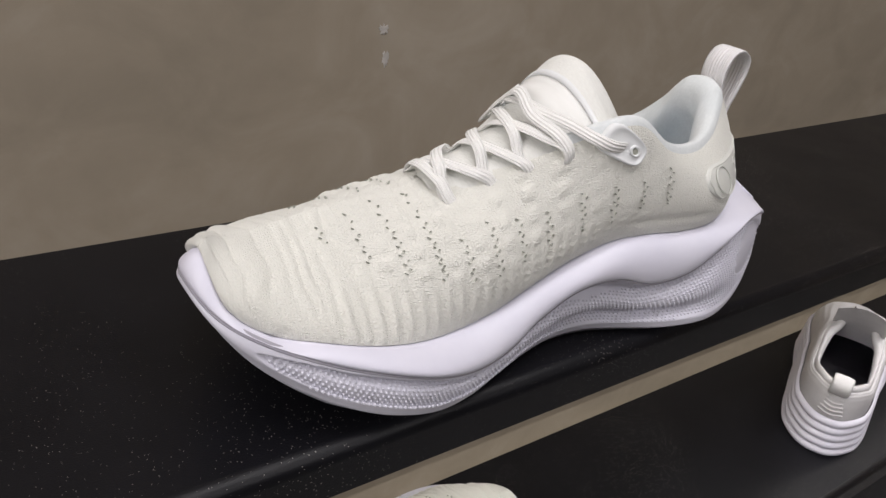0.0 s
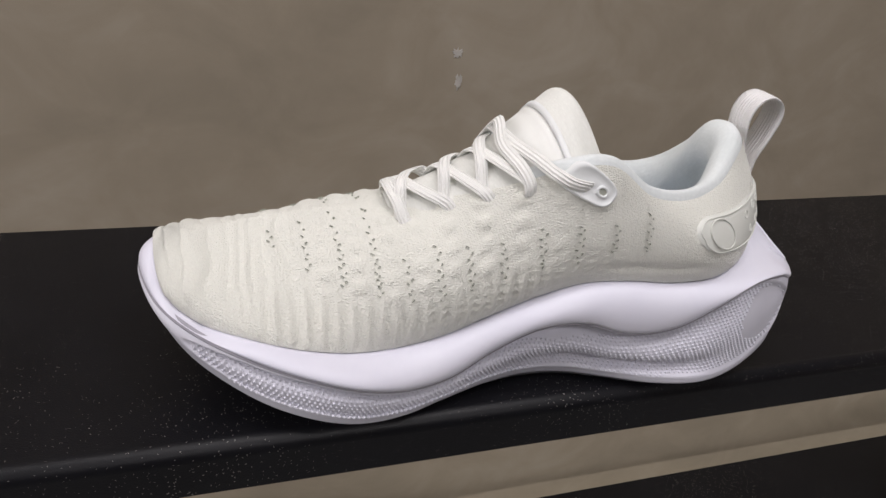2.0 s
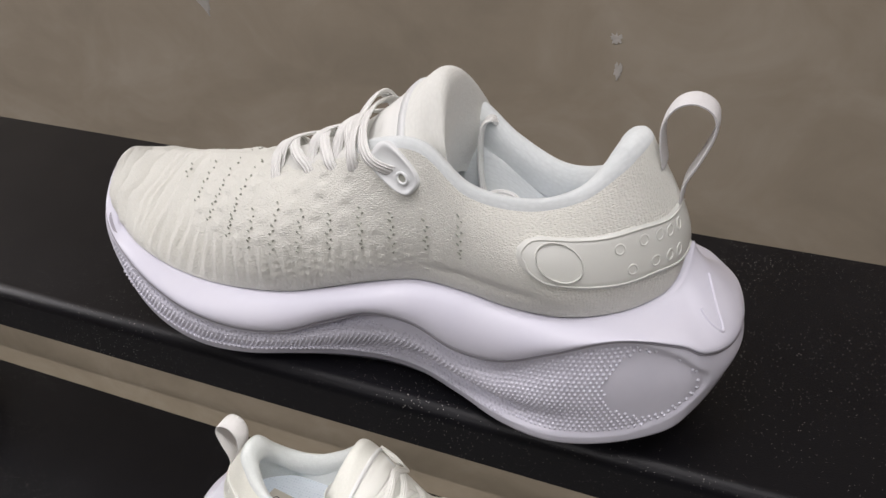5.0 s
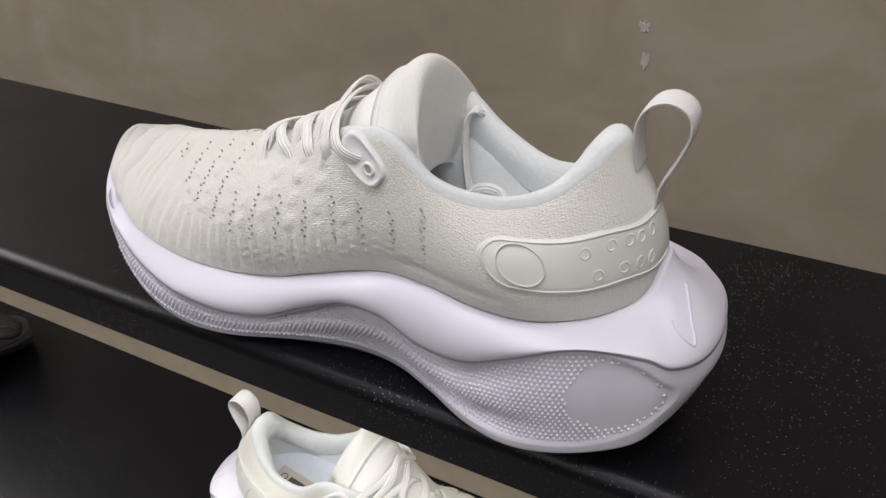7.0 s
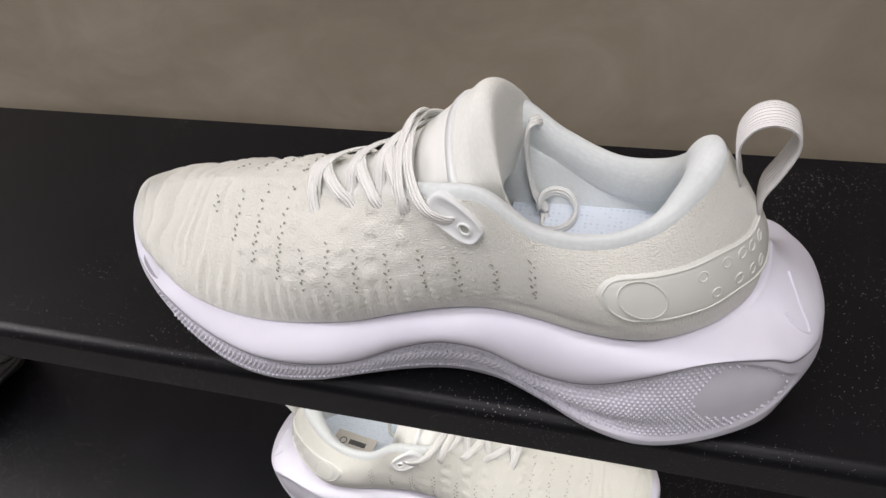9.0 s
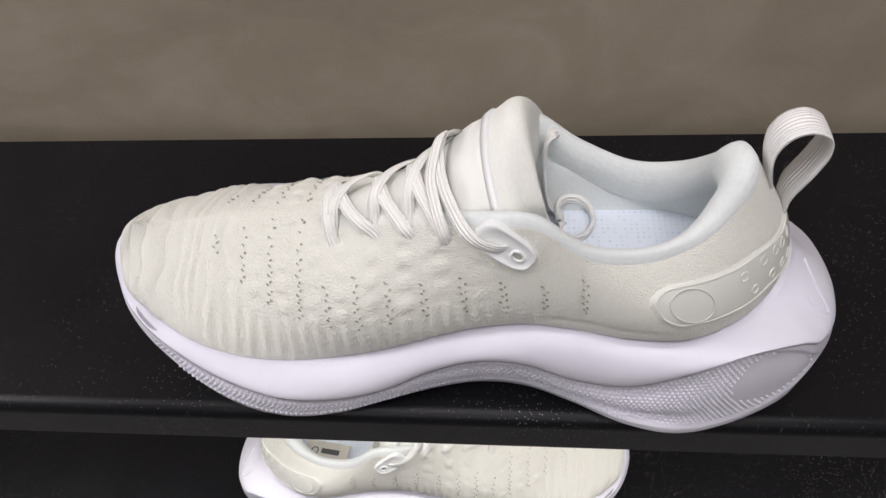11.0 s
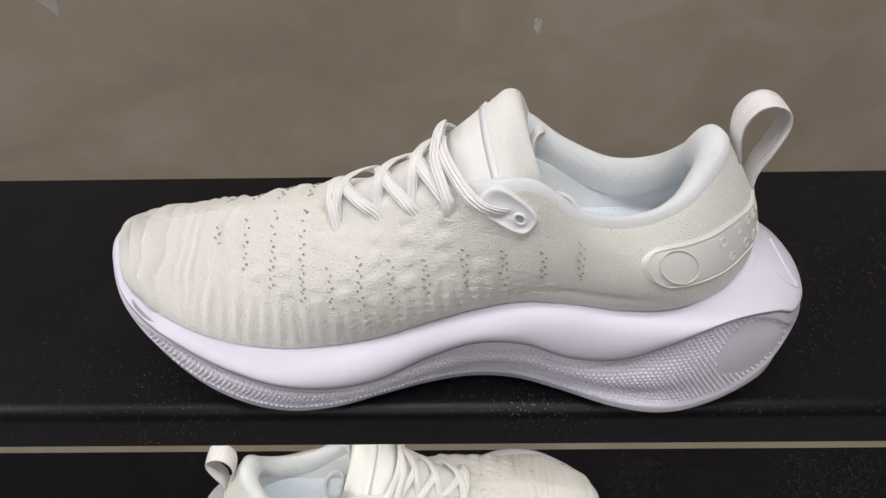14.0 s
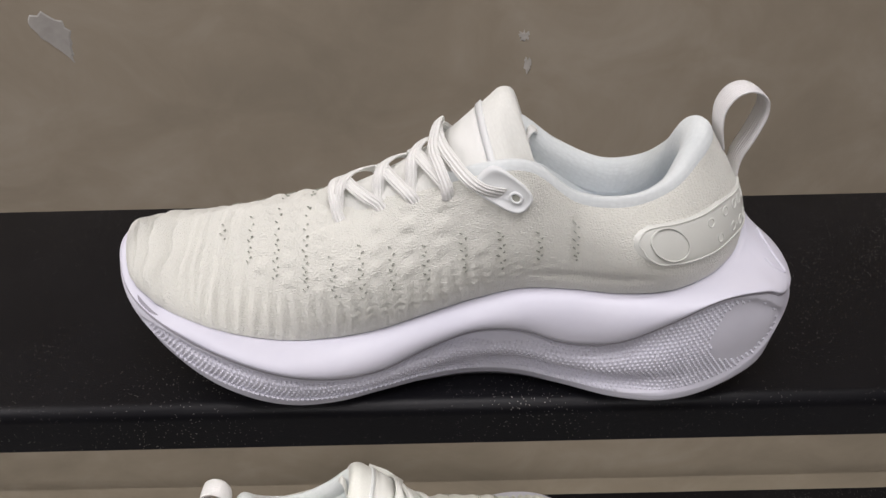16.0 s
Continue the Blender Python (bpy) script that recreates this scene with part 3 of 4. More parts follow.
def lining_mesh(mat):
    """The padded collar and the inside of the shoe, from the front of the collar round the heel."""
    lo, hi = 9.4 * SUB, 26.6 * SUB
    v, uv = [], []
    idx = np.arange(int(lo), int(hi) + 1)
    run = 0.0
    for k, i in enumerate(idx):
        t, r, o = LOOPS["top"][i], LOOPS["rim"][i], LOOPS["out"][i] * np.array([1, 1, 0])
        heel = np.clip((t[0] - 0.07) / 0.03, 0, 1)
        pad = 0.0058 + 0.0025 * heel
        low = r - o * 0.012
        low = np.array([low[0], low[1], 0.058])
        z = np.array([0, 0, 1.0])
        prof = [t - z * 0.0015 + o * 0.0004, t + z * 0.0012 - o * 0.0008, t + z * 0.0032 - o * pad * 0.45, t + z * 0.002 - o * pad * 1.0, t - z * 0.004 - o * pad * 1.45,
                t - z * 0.014 - o * pad * 1.3, low * 0.45 + (t - o * pad) * 0.55, low * 0.8 + (t - o * pad) * 0.2, low]
        c = rows_spline(prof, 4, False)
        hl = np.concatenate([[0], np.cumsum(np.linalg.norm(np.diff(c, axis=0), axis=1))])
        if k:
            run += np.linalg.norm(LOOPS["top"][i] - LOOPS["top"][i - 1])
        v += list(c)
        uv += [(run, h) for h in hl]
    nh = len(v) // len(idx)
    return mesh_of("lining", v, quads(len(idx), nh), mat, True, uv)


def insole_mesh(mat):
    idx = range(int(10 * SUB), int(26 * SUB) + 1, 4)
    ring = []
    for i in idx:
        r, o = LOOPS["rim"][i], LOOPS["out"][i] * np.array([1, 1, 0])
        q = r - o * 0.011
        ring.append((q[0], q[1], 0.0585))
    v = ring + [(x, y, z + 0.003) for x, y, z in ring]
    n = len(ring)
    f = [(i, (i + 1) % n, n + (i + 1) % n, n + i) for i in range(n)] + [tuple(range(n, 2 * n)), tuple(range(n - 1, -1, -1))]
    return mesh_of("insole", v, f, mat, False)


def tongue_mesh(mat):
    """A padded tongue that rises out of the throat and rolls over at its top."""
    line = [(-0.062, 0.003, 0.0810), (-0.045, 0.003, 0.0865), (-0.026, 0.003, 0.0955), (-0.007, 0.004, 0.1080), (0.0075, 0.006, 0.1205), (0.0135, 0.008, 0.1250),
            (0.0190, 0.008, 0.1235), (0.0215, 0.007, 0.114), (0.0225, 0.006, 0.098), (0.019, 0.005, 0.080)]
    half = [0.006, 0.020, 0.029, 0.033, 0.0320, 0.0265, 0.0260, 0.030, 0.031, 0.030]
    drop = [0.003, 0.013, 0.019, 0.022, 0.024, 0.021, 0.021, 0.022, 0.021, 0.018]
    c = rows_spline(line, 6, False)
    hw = rows_spline([(a, b, 0) for a, b in zip(half, drop)], 6, False)
    run = np.concatenate([[0], np.cumsum(np.linalg.norm(np.diff(c, axis=0), axis=1))])
    tan = np.gradient(c, axis=0)
    v, uv = [], []
    across = np.linspace(-1.35, 1.35, 33)
    for k in range(len(c)):
        for a in across:
            down = np.array([0.30, 0, -0.95])
            e = min(1.0, max(-1.0, a))
            v.append(c[k] + np.array([0, e * hw[k, 0], 0]) + down * (hw[k, 1] * abs(e) ** 2.2 + 0.05 * (abs(a) - abs(e)) * (k > 12)))
            uv.append((a * hw[k, 0], run[k]))
    return mesh_of("tongue", v, quads(len(c), 33), mat, True, uv), c, hw


def on_tongue(c, hw, k, a, lift):
    down = np.array([0.30, 0, -0.95])
    t = c[min(k + 1, len(c) - 1)] - c[max(k - 1, 0)]
    n = np.cross(t / np.linalg.norm(t), np.array([0, 1.0, 0]))
    n = n if n[2] > 0 else -n
    return c[k] + np.array([0, a * hw[k, 0], 0]) + down * hw[k, 1] * abs(a) ** 2.2 + n * lift


def label_mesh(c, hw, mat, k0, k1, a0, a1, lift, name):
    n, m = 7, 15
    v = [on_tongue(c, hw, int(round(k)), a, lift) for k in np.linspace(k0, k1, n) for a in np.linspace(a0, a1, m)]
    base = len(v)
    v += [on_tongue(c, hw, int(round(k)), a, lift - 0.0012) for k in np.linspace(k0, k1, n) for a in np.linspace(a0, a1, m)]
    f = quads(n, m) + [tuple(reversed([base + i for i in q])) for q in quads(n, m)]
    rimi = [i for i in range(m)] + [r * m + m - 1 for r in range(1, n)] + [(n - 1) * m + i for i in range(m - 2, -1, -1)] + [r * m for r in range(n - 2, 0, -1)]
    f += [(rimi[i], rimi[(i + 1) % len(rimi)], base + rimi[(i + 1) % len(rimi)], base + rimi[i]) for i in range(len(rimi))]
    return mesh_of(name, v, f, mat, True)


def patch_mesh(name, mat, centre_sh, outline, lift, sunk=0.002):
    """A rimmed plate that follows the upper: outline in metres along and up from a station and height."""
    s0, h0 = centre_sh
    per_s = np.linalg.norm(upper_at(s0 + 0.4, h0) - upper_at(s0 - 0.4, h0)) / 0.8
    per_h = np.linalg.norm(upper_at(s0, min(1.0, h0 + 0.05)) - upper_at(s0, h0 - 0.15)) / (min(1.0, h0 + 0.05) - h0 + 0.15)
    m = len(outline)
    rings, rows = [], ((1.0, -sunk), (1.0, lift * 0.7), (0.94, lift), (0.84, lift), (0.78, lift - 0.0005), (0.4, lift - 0.0005), (0.02, lift - 0.0005))
    for k, l in rows:
        for a, b in outline:
            h = h0 + b * k / per_h
            q, u, v, n = upper_frame(s0 + a * k / per_s, min(h, 0.99))
            rings.append(q + v * max(0.0, (h - 0.99) * per_h) + n * l)
    f = quads(len(rows), m, False, True) + [tuple(range((len(rows) - 1) * m, len(rows) * m))]
    return mesh_of(name, rings, f, mat, True)


def find_station(x, z):
    """Station and height on the outer side of the upper at which a place lies."""
    best = (9, 0, 0)
    for s in np.arange(1, 18.01, 0.1):
        for h in np.linspace(0.05, 1, 39):
            q = upper_at(s, h)
            e = (q[0] - x) ** 2 + (q[2] - z) ** 2
            if e < best[0]:
                best = (e, s, h)
    return best[1], best[2]


def lace_strand(points, dirs, mat, w=0.0053, th=0.0016):
    v, f, uv = strap(points, dirs, w, th, 7)
    return mesh_of("lace", v, f, mat, True, uv)


def build_shoe(kind, words, mats, detail=True):
    shoe = tagged(new(kind), words, "shoe")
    part("outsole", sole_mesh("outsole", mats["rubber"], outsole_profile, True), shoe, "dotted outsole wall" if detail else "")
    part("midsole", sole_mesh("midsole", mats["foam"], foam_profile), shoe, "smooth flared foam midsole" if detail else "")
    if detail:
        tagged(part("texture_dots", dimple_mesh(mats["rubber"]), shoe), kind="stuff")
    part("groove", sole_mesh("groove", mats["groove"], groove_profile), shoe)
    if detail:
        mark = []
        for st, row in ((16.50, 10.5), (16.52, 9), (16.60, 7.5), (16.78, 6), (16.92, 7), (17.05, 8.5), (17.35, 10.2), (17.75, 12)):
            cols = foam_profile(int(st * SUB))
            mark.append(cols[int(row)] * (1 - row % 1) + cols[int(row) + 1] * (row % 1))
        vv, ff, uv = strap(mark, [(-0.3, -0.9, 0.4)] * len(mark), 0.0011, 0.0012, 5, 8)
        part("heel_mark", mesh_of("heel_mark", vv, ff, mats["foam"], True, uv), shoe, "thin raised mark moulded in the foam heel")
    upper = part("upper", upper_mesh(mats["knit"]), shoe, "ribbed knit upper" if detail else "")
    lining = part("lining", lining_mesh(mats["lining"]), shoe)
    part("insole", insole_mesh(mats["insole"]), shoe)
    tm, c, hw = tongue_mesh(mats["tongue"])
    tongue = part("tongue", tm, shoe)
    part("tongue_label", label_mesh(c, hw, mats["label"], 17, 22, -0.80, 0.70, 0.0006, "tongue_label"), tongue)
    part("tongue_seam", label_mesh(c, hw, mats["plastic"], 22.4, 23.4, -0.90, 0.80, 0.0012, "tongue_seam"), tongue)
    # laces: holes along both eyestays, criss-cross, and the straight bottom row
    hole = [find_station(x, z) for x, z in ((-0.0557, 0.0756), (-0.0375, 0.0816), (-0.0230, 0.0870), (-0.0080, 0.0946))]

    def eye_at(k, far, lift=0.0008):
        s, h = hole[k]
        p, u, v, n = upper_frame(NS - s if far else s, h)
        return p + (n if not far else n) * lift, u, v, n

    def bed(k, a, lift):
        """A place over the throat, between the eyestays (a from -1 at the outer to 1 at the inner side), at the level of hole k."""
        near, far = eye_at(k, False)[0], eye_at(k, True)[0]
        mid = (near + far) / 2
        hump = (0.0075, 0.0085, 0.0095, 0.0115)[k]
        return mid + (far - near) / 2 * a + np.array([-0.004, 0, hump]) * (1 - abs(a) ** 1.9) + np.array([0, 0, lift])

    along = np.array([1.0, 0, 0.35])

    def strand(k0, k1, far, high):
        """From the outer face of hole k0 over the eyestay and across the throat to below the other eyestay at the level of k1."""
        sg = 1 if far else -1
        p, u, v, n = eye_at(k0, far, -0.0015)
        q = eye_at(k0, far, 0.0013)[0] + v * 0.004
        pts = [p, q]
        for a, w in ((0.72, 0.25), (0.40, 0.5), (0.0, 0.7), (-0.35, 0.85), (-0.62, 0.95), (-0.80, 1.0)):
            lift = (0.0014 if a > -0.5 else -0.0015) * (1.6 if high else 1.0)
            pts.append(bed(k0, sg * a, lift) * (1 - w) + bed(k1, sg * a, lift) * w)
        part("lace", lace_strand(pts, [along] * len(pts), mats["lace"]), shoe)

    pts = [eye_at(0, False, -0.0015)[0], eye_at(0, False, 0.0013)[0] + eye_at(0, False)[2] * 0.004] + [bed(0, a, 0.0012) for a in (-0.6, -0.3, 0, 0.3, 0.6)]
    pts += [eye_at(0, True, 0.0013)[0] + eye_at(0, True)[2] * 0.004, eye_at(0, True, -0.0015)[0]]
    part("lace", lace_strand(pts, [along] * len(pts), mats["lace"]), shoe)
    for k in (1, 2, 3):
        strand(k, k - 1, False, False)
        strand(k, k - 1, True, True)
    # eyelet plate with the top strand that runs across the tongue
    es, eh = find_station(0.0163, 0.0968)
    p, u, v, n = upper_frame(es, eh)
    lean = math.radians(48)
    outline = []
    for k in range(28):
        a = 2 * math.pi * k / 28
        x, y = math.copysign(abs(math.cos(a)) ** 0.62, math.cos(a)) * 0.0105, math.copysign(abs(math.sin(a)) ** 0.62, math.sin(a)) * 0.0071
        x -= 0.0050
        outline.append((x * math.cos(-lean) - y * math.sin(-lean), x * math.sin(-lean) + y * math.cos(-lean)))
    eyelet = part("eyelet", patch_mesh("eyelet", mats["plastic"], (es, eh), outline, 0.0021), shoe, "white moulded plastic eyelet")

    def ring_at(name, off, r, tube, lift, mat):
        vv, ff = [], []
        cen = p + u * off[0] + v * off[1] + n * lift
        for i in range(20):
            a = 2 * math.pi * i / 20
            for j in range(8):
                b = 2 * math.pi * j / 8
                d = u * math.cos(a) + v * math.sin(a)
                vv.append(cen + d * (r + tube * math.cos(b)) + n * tube * math.sin(b))
        return mesh_of(name, vv, quads(20, 8, True, True), mat, True)

    def disc_at(name, off, r, lift, mat):
        cen = p + u * off[0] + v * off[1]
        vv = [cen + (u * math.cos(2 * math.pi * i / 16) + v * math.sin(2 * math.pi * i / 16)) * r + n * lift for i in range(16)]
        vv += [cen + (u * math.cos(2 * math.pi * i / 16) + v * math.sin(2 * math.pi * i / 16)) * r * 0.9 + n * (lift - 0.002) for i in range(16)]
        return mesh_of(name, vv, [tuple(range(16)), *[(i, (i + 1) % 16, 16 + (i + 1) % 16, 16 + i) for i in range(16)]], mat, False)

    part("eyelet_ring", ring_at("eyelet_ring", (0.0, 0.0), 0.0021, 0.0006, 0.0019, mats["plastic"]), eyelet)
    # closed disc whose dark colour paints the shade inside the eyelet
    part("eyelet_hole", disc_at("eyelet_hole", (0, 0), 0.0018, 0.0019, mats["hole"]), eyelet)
    far3 = eye_at(3, True, 0.001)[0]
    ex = np.array((0.0105, -0.0340, 0.0992))
    pts = [ex + np.array((0.0022, 0.0050, -0.0018)), ex + np.array((0.0008, -0.0012, 0.0002)), (0.004, -0.0345, 0.1010), (-0.002, -0.0300, 0.1035), (-0.0075, -0.0200, 0.1066), (-0.0115, -0.0080, 0.1078),
           (-0.0130, 0.004, 0.1086), (-0.0120, 0.016, 0.1065), far3 + np.array([0.001, 0.0, 0.004]), far3 + np.array([0.003, 0.002, -0.003])]
    part("lace", lace_strand(pts, [(0.45, -0.2, 0.85)] * 3 + [(0.65, 0.15, 0.72)] * 2 + [(0.78, 0.1, 0.6)] * 5, mats["lace"]), shoe)
    near3 = eye_at(3, False, 0.001)[0]
    mx = p * np.array([1, -1, 1]) + np.array([0, 2 * centre(p[0]), 0])
    pts = [near3 + np.array([0, 0, -0.003]), near3 + np.array([-0.001, 0.0005, 0.0025]), (-0.0125, -0.0200, 0.1025), (-0.0155, -0.0060, 0.1065), (-0.0125, 0.010, 0.1115),
           on_tongue(c, hw, 16, 0.9, 0.004), mx + np.array([-0.006, 0.002, 0.006])]
    part("lace", lace_strand(pts, [(0.75, 0, 0.65)] * 7, mats["lace"]), shoe)
    if detail:
        # loose lace end that hangs inside behind the tongue and curls on the insole
        pts = [(0.0325, 0.0300, 0.0965), (0.0295, 0.0240, 0.1000), (0.0270, 0.0210, 0.0965), (0.0268, 0.0195, 0.083), (0.029, 0.018, 0.069), (0.034, 0.014, 0.0635)]
        pts += [(0.0395 + 0.0075 * math.cos(a), 0.012 + 0.009 * math.sin(a), 0.0645 + 0.004 * math.sin(a * 0.5)) for a in np.linspace(-2.4, 3.4, 9)]
        part("lace", lace_strand(pts, [(0, 1, 0.1)] * 6 + [(0, 0.1, 1)] * 9, mats["lace"], 0.005, 0.002), shoe)
    # perforations: zigzag files of small holes down the flanks, their inner shade painted grey
    v, f = [], []
    for x0, z0, z1 in zip(PERF_X, PERF_TOP, PERF_LOW) if detail else ():
        cnt = max(4, int((z0 - z1) / (0.0011 if x0 < -0.06 else 0.0016)))
        for k in range(cnt):
            z = z0 + (z1 - z0) * k / (cnt - 1)
            turn = 0.7 if k % 2 else -0.7
            size = 0.75 + 0.45 * abs(math.sin(k * 2.3 + x0 * 900))
            for far in (False, True):
                st, h = find_station_fast(x0 + (0.0007 if k % 2 else -0.0007) + (z0 - z) * 0.06, z)
                q, a1, b1, n1 = upper_frame(NS - st if far else st, h)
                q = skin(NS - st if far else st, h, 0.0)
                base = len(v)
                for j in range(8):
                    t = 2 * math.pi * j / 8
                    ca, sa = math.cos(t) * 0.00074 * size, math.sin(t) * 0.00036 * size
                    v.append(q + a1 * (ca * math.cos(turn) - sa * math.sin(turn)) + b1 * (ca * math.sin(turn) + sa * math.cos(turn)) + n1 * 0.0006)
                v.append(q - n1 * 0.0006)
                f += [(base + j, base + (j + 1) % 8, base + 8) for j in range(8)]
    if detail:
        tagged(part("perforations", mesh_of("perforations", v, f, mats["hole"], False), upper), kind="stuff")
    # heel tag: a film strip round the heel with a disc end and dimples
    ts, th = find_station(0.0745, 0.0785)
    n, m = 56, 13

    def tag_half(s):
        tall = np.linalg.norm(upper_at(s, 0.6) - upper_at(s, 0.2)) / 0.4
        return 0.0096 / tall * (1 if s > ts + 0.1 else math.sqrt(max(0.02, 1 - ((ts + 0.1 - s) / 0.66) ** 2)))

    def tag_mid(s):
        return th + (0.21 - th) * float(np.clip((s - ts) / (18.0 - ts), 0, 1)) ** 0.85

    def tag_at(s, t, lift):
        q, a1, b1, n1 = upper_frame(s, tag_mid(s) + tag_half(s) * t)
        return q + n1 * lift

    v, path_s = [], np.linspace(ts - 0.55, 18.0, n)
    for lift in (-0.001, 0.0008):
        for i, s in enumerate(path_s):
            for t in np.linspace(-1, 1, m):
                v.append(tag_at(s, t, lift - (0.0008 if (abs(t) == 1 or i == 0) and lift > 0 else 0)))
    f = [tuple(x + n * m for x in q) for q in quads(n, m)]
    tag = part("heel_tag", mesh_of("heel_tag", v, f, mats["tag"], True), upper, "smooth film heel strip with dimples")
    path = [tag_at(s, 0.86, 0.0009) for s in path_s[::-1][:-3:3]] + [tag_at(ts - 0.42, t, 0.0009) for t in (0.55, 0.0, -0.55)] + [tag_at(s, -0.86, 0.0009) for s in path_s[3::3]]
    vv, ff, uv = strap(path, [upper_frame(ts + 1, th)[3]] * len(path), 0.0007, 0.0007, 3, 6)
    part("tag_border", mesh_of("tag_border", vv, ff, mats["tag"], True), tag)
    p, u, v, n = upper_frame(ts + 0.12, th)
    part("tag_disc", disc_ring(p, u, v, n, 0.0076, 0.00035, 0.0008, mats["tag"]), tag)
    for s, t in ((ts + 1.10, 0.40), (ts + 1.18, -0.42), (ts + 1.62, 0.45), (ts + 1.75, -0.42), (ts + 2.15, 0.48), (ts + 2.35, -0.40), (ts + 2.75, 0.48), (ts + 3.0, -0.38), (ts + 3.5, 0.48)):
        p, u, v, n = upper_frame(s, tag_mid(s) + tag_half(s) * t)
        part("tag_dimple", disc_ring(p, u, v, n, 0.0017, 0.00034, 0.0008, mats["tag"]), tag)
    # pull loop
    pts = [(x, -0.004, z) for x, z in ((0.1040, 0.104), (0.1020, 0.113), (0.1020, 0.1205), (0.1055, 0.1265), (0.1115, 0.1285), (0.1175, 0.1255), (0.1190, 0.1190), (0.1160, 0.1090), (0.1120, 0.0995), (0.1115, 0.0920))]
    vv, ff, uv = strap(pts, [(0, 1, 0)] * 10, 0.0145, 0.0014, 6)
    part("pull_loop", mesh_of("pull_loop", vv, ff, mats["web"], True, uv), shoe, "looped webbing pull tab")
    return shoe, c, hw


def disc_ring(p, u, v, n, r, tube, lift, mat):
    vv = []
    for i in range(28):
        a = 2 * math.pi * i / 28
        d = u * math.cos(a) + v * math.sin(a)
        for j in range(6):
            b = 2 * math.pi * j / 6
            vv.append(p + d * (r + tube * math.cos(b)) + n * (lift + tube * math.sin(b)))
    return mesh_of("raised_ring", vv, quads(28, 6, True, True), mat, True)


TABLE = [(upper_at(s, h), s, h) for s in np.arange(3, 13.5, 0.025) for h in np.linspace(0.2, 0.95, 70)]
TABLE_P = np.array([t[0] for t in TABLE])


def find_station_fast(x, z):
    k = int(np.argmin((TABLE_P[:, 0] - x) ** 2 + (TABLE_P[:, 2] - z) ** 2))
    return TABLE[k][1], TABLE[k][2]


shoe, tongue_line, tongue_half = build_shoe("running_shoe", "off-white knit running shoe with flared white foam sole", WHITE)
shoe.location = (0, -0.14, SHELF_Z)

mate = copy_thing(shoe, Matrix.Translation((-0.060, -0.085, SHELF_Z - 0.293)) @ Matrix.Diagonal((-1, 1, 1, 1)))
tagged(mate, "matching off-white knit running shoe standing on the lower shelf", "shoe")

dark, _, _ = build_shoe("black_running_shoe", "black running shoe with its toe showing, on the lower shelf", BLACK, False)
dark.matrix_basis = Matrix.Translation((-0.64, -0.095, SHELF_Z - 0.293)) @ Matrix.Diagonal((-1, 1, 1, 1))


# price sticker on the mate's insole: a pale card with plain bars
sticker = tagged(new("sticker"), "small beige sticker with dark bars on the lower insole", "sticker")
sticker.location = (-0.060 - 0.068, -0.085 - 0.014, SHELF_Z - 0.287 + 0.0618)
sticker.rotation_euler = (0, 0, radians(-8))
CARD = mottled("beige_card", (0.50, 0.47, 0.42), (0.56, 0.53, 0.48), 80, 0.6, 900)
INK = mottled("dark_ink", (0.06, 0.06, 0.06), (0.09, 0.09, 0.09), 80, 0.6, 900)
part("card", box("card", -0.017, 0.017, -0.010, 0.010, 0, 0.0004, CARD, 0), sticker)
part("bar", box("bar", -0.004, 0.010, 0.0005, 0.0045, 0.0004, 0.0006, INK, 0), sticker)
part("bar", box("bar", 0.000, 0.006, -0.006, -0.004, 0.0004, 0.0006, INK, 0), sticker)
ringv = disc_ring(np.array((-0.009, 0.002, 0.0004)), np.array((1.0, 0, 0)), np.array((0, 1.0, 0)), np.array((0, 0, 1.0)), 0.0026, 0.0004, 0.0001, INK)
part("round_mark", ringv, sticker)


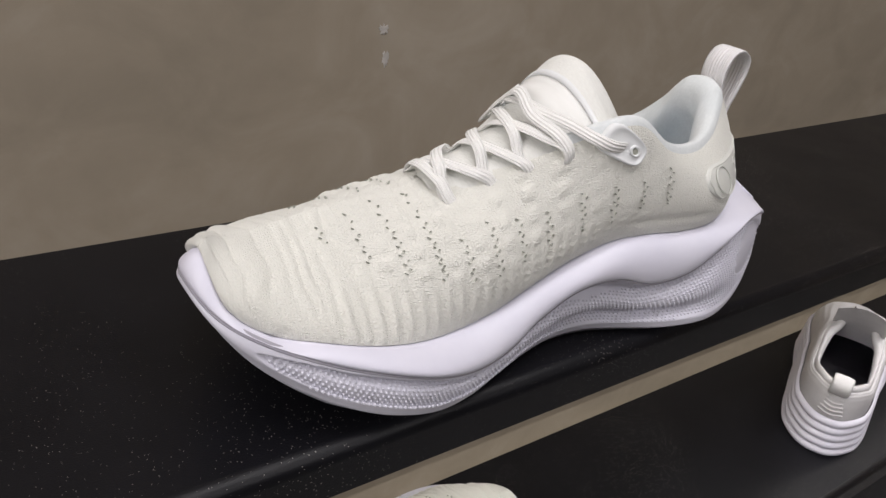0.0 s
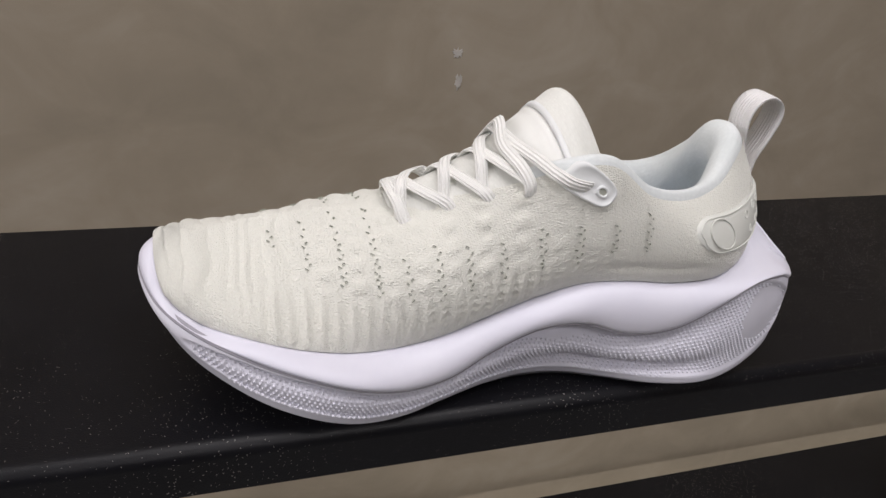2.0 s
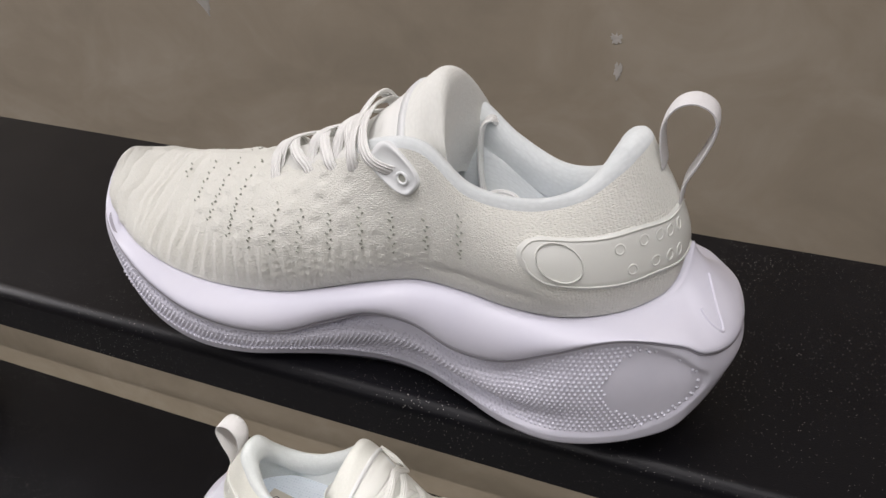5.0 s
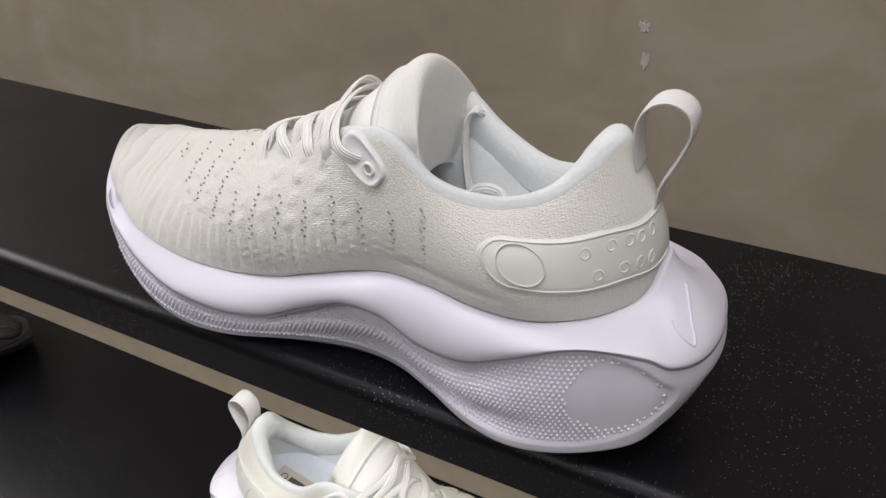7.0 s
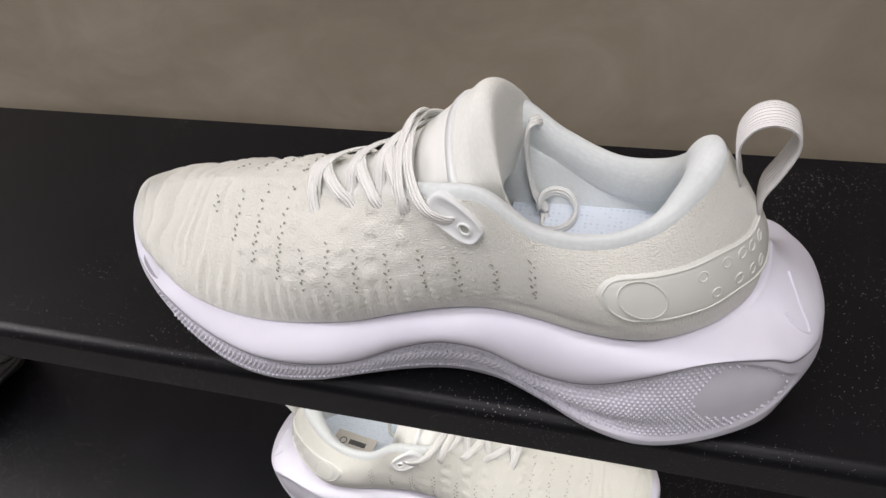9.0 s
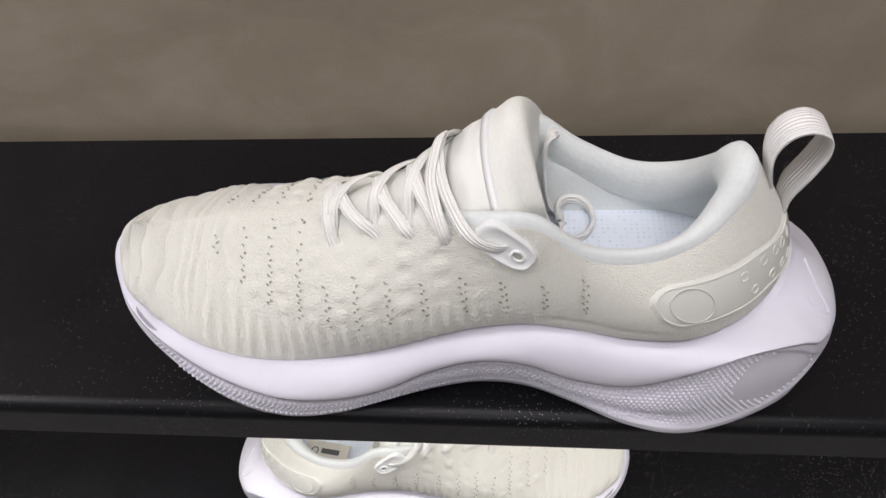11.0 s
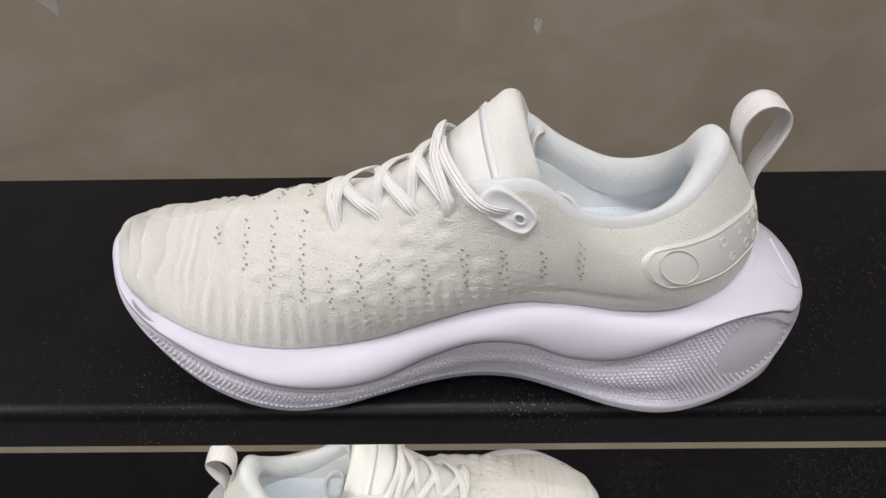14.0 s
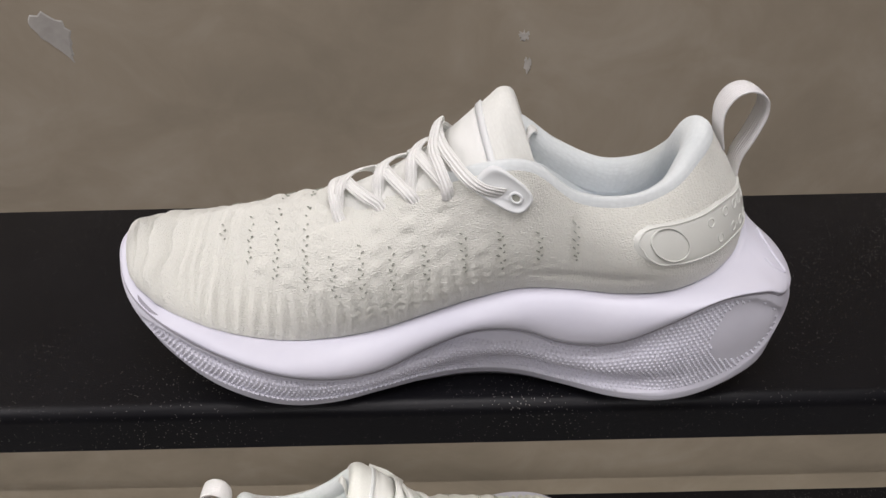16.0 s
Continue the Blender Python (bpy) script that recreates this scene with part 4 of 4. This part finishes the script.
def ribbed_shoe():
    """A pale trainer seen from its heel: stacked ribs round a flared sole, padded collar and a heel tab."""
    shoe = tagged(new("ribbed_trainer"), "pale grey-white trainer with a stacked ribbed sole", "shoe")
    L = 0.285
    NA = 96

    def plan(k, grow):
        """The outline at angle step k, heel at x = 0."""
        a = 2 * math.pi * k / NA
        cx, sx = math.cos(a), math.sin(a)
        x = L / 2 - L / 2 * math.copysign(abs(cx) ** 0.8, cx)
        w = float(np.interp(x / L, (0, 0.1, 0.3, 0.5, 0.72, 0.9, 1), (0.036, 0.043, 0.039, 0.040, 0.050, 0.042, 0.030)))
        return np.array((x - grow * cx, (w + grow) * math.copysign(abs(sx) ** 0.75, sx), 0))

    sole, n = [], 0
    zs = np.linspace(0, 0.048, 41)
    for k in range(NA):
        for z in zs:
            rib = abs(math.sin(math.pi * z / 0.0096)) ** 0.6
            sole.append(plan(k, 0.004 * (1 - z / 0.048) + 0.0035 * rib) + np.array((0, 0, z)))
    v = np.array(sole)
    f = quads(NA, len(zs), True, False) + [tuple(range(0, NA * len(zs), len(zs)))]
    part("sole", mesh_of("sole", v, f, RIB_FOAM, True), shoe, "white foam sole with stacked ribs")
    up = []
    hs = np.linspace(0, 1, 24)
    for k in range(NA):
        p = plan(k, -0.001)
        q = p[0] / L
        h = float(np.interp(q, (0, 0.08, 0.2, 0.33, 0.45, 0.6, 0.8, 1), (0.040, 0.038, 0.028, 0.044, 0.052, 0.044, 0.030, 0.010)))
        lean = float(np.interp(q, (0, 0.35, 0.5, 0.7, 1), (0.18, 0.22, 0.55, 0.80, 0.9)))
        for t in hs:
            m = np.array((np.clip(p[0], 0.035, L - 0.06), 0, 0))
            up.append(p * (1 - lean * t ** 2.2) + m * lean * t ** 2.2 + np.array((0, 0, 0.045 + h * math.sin(t * math.pi / 2) ** 0.9 + 0.0006 * math.sin(t * 40))))
    part("upper", mesh_of("upper", up, quads(NA, 24, True, False), RIB_UPPER, True), shoe)
    rim = []
    for k in range(NA):
        top_p = np.array(up[k * 24 + 23])
        for j in range(10):
            b = 2 * math.pi * j / 10
            d = np.array((L * 0.4, 0, top_p[2])) - top_p
            d[2] = 0
            d /= np.linalg.norm(d) + 1e-9
            rim.append(top_p + d * (0.004 + 0.005 * math.cos(b)) + np.array((0, 0, 0.005 * math.sin(b))))
    keep = [q for q in quads(NA, 10, True, True) if all(abs((i // 10) - NA / 2) > 22 for i in q)]
    part("collar", mesh_of("collar", rim, keep, RIB_UPPER, True), shoe, "padded collar")
    tv = [np.array((0.105 + 0.03 * t, y, 0.092 + 0.045 * (1 - t) - 14 * y * y * (1 - t * 0.5))) for t in np.linspace(0, 1.6, 12) for y in np.linspace(-0.027, 0.027, 9)]
    part("tongue", mesh_of("tongue", tv, quads(12, 9), RIB_UPPER, True), shoe)
    vv, ff, uv = strap([(0.003, 0, 0.080), (-0.003, 0, 0.088), (-0.004, 0, 0.097), (0.002, 0, 0.104), (0.010, 0, 0.100)], [(0, 1, 0)] * 5, 0.019, 0.003, 5)
    part("heel_tab", mesh_of("heel_tab", vv, ff, WHITE["web"], True, uv), shoe, "glossy white heel tab")
    vv = []
    for r in range(5):
        vv.append(strap([(0.0015 + 0.0005 * r, -0.012 + r * 0.0012, 0.056 + r * 0.0045), (-0.0018 + 0.0012 * r, 0, 0.054 + r * 0.0045), (0.0015 + 0.0005 * r, 0.012 - r * 0.0012, 0.056 + r * 0.0045)], [(0, 0, 1)] * 3, 0.0022, 0.0018, 5))
    for a, b, c in vv:
        part("heel_rib", mesh_of("heel_rib", a, b, RIB_UPPER, True, c), shoe)
    return shoe


RIB_FOAM = mottled("lilac_white_foam", (0.70, 0.69, 0.78), (0.76, 0.75, 0.83), 30, 0.45, 1200, 0.05)
RIB_UPPER = mottled("pale_grey_mesh", (0.56, 0.55, 0.56), (0.64, 0.63, 0.64), 50, 0.6, 1400, 0.4, 0.0005)
trainer = ribbed_shoe()
trainer.location = (0.448, -0.138, SHELF_Z - 0.287)
trainer.scale = (0.96, 0.96, 0.85)
trainer.rotation_euler = (0, 0, radians(23))
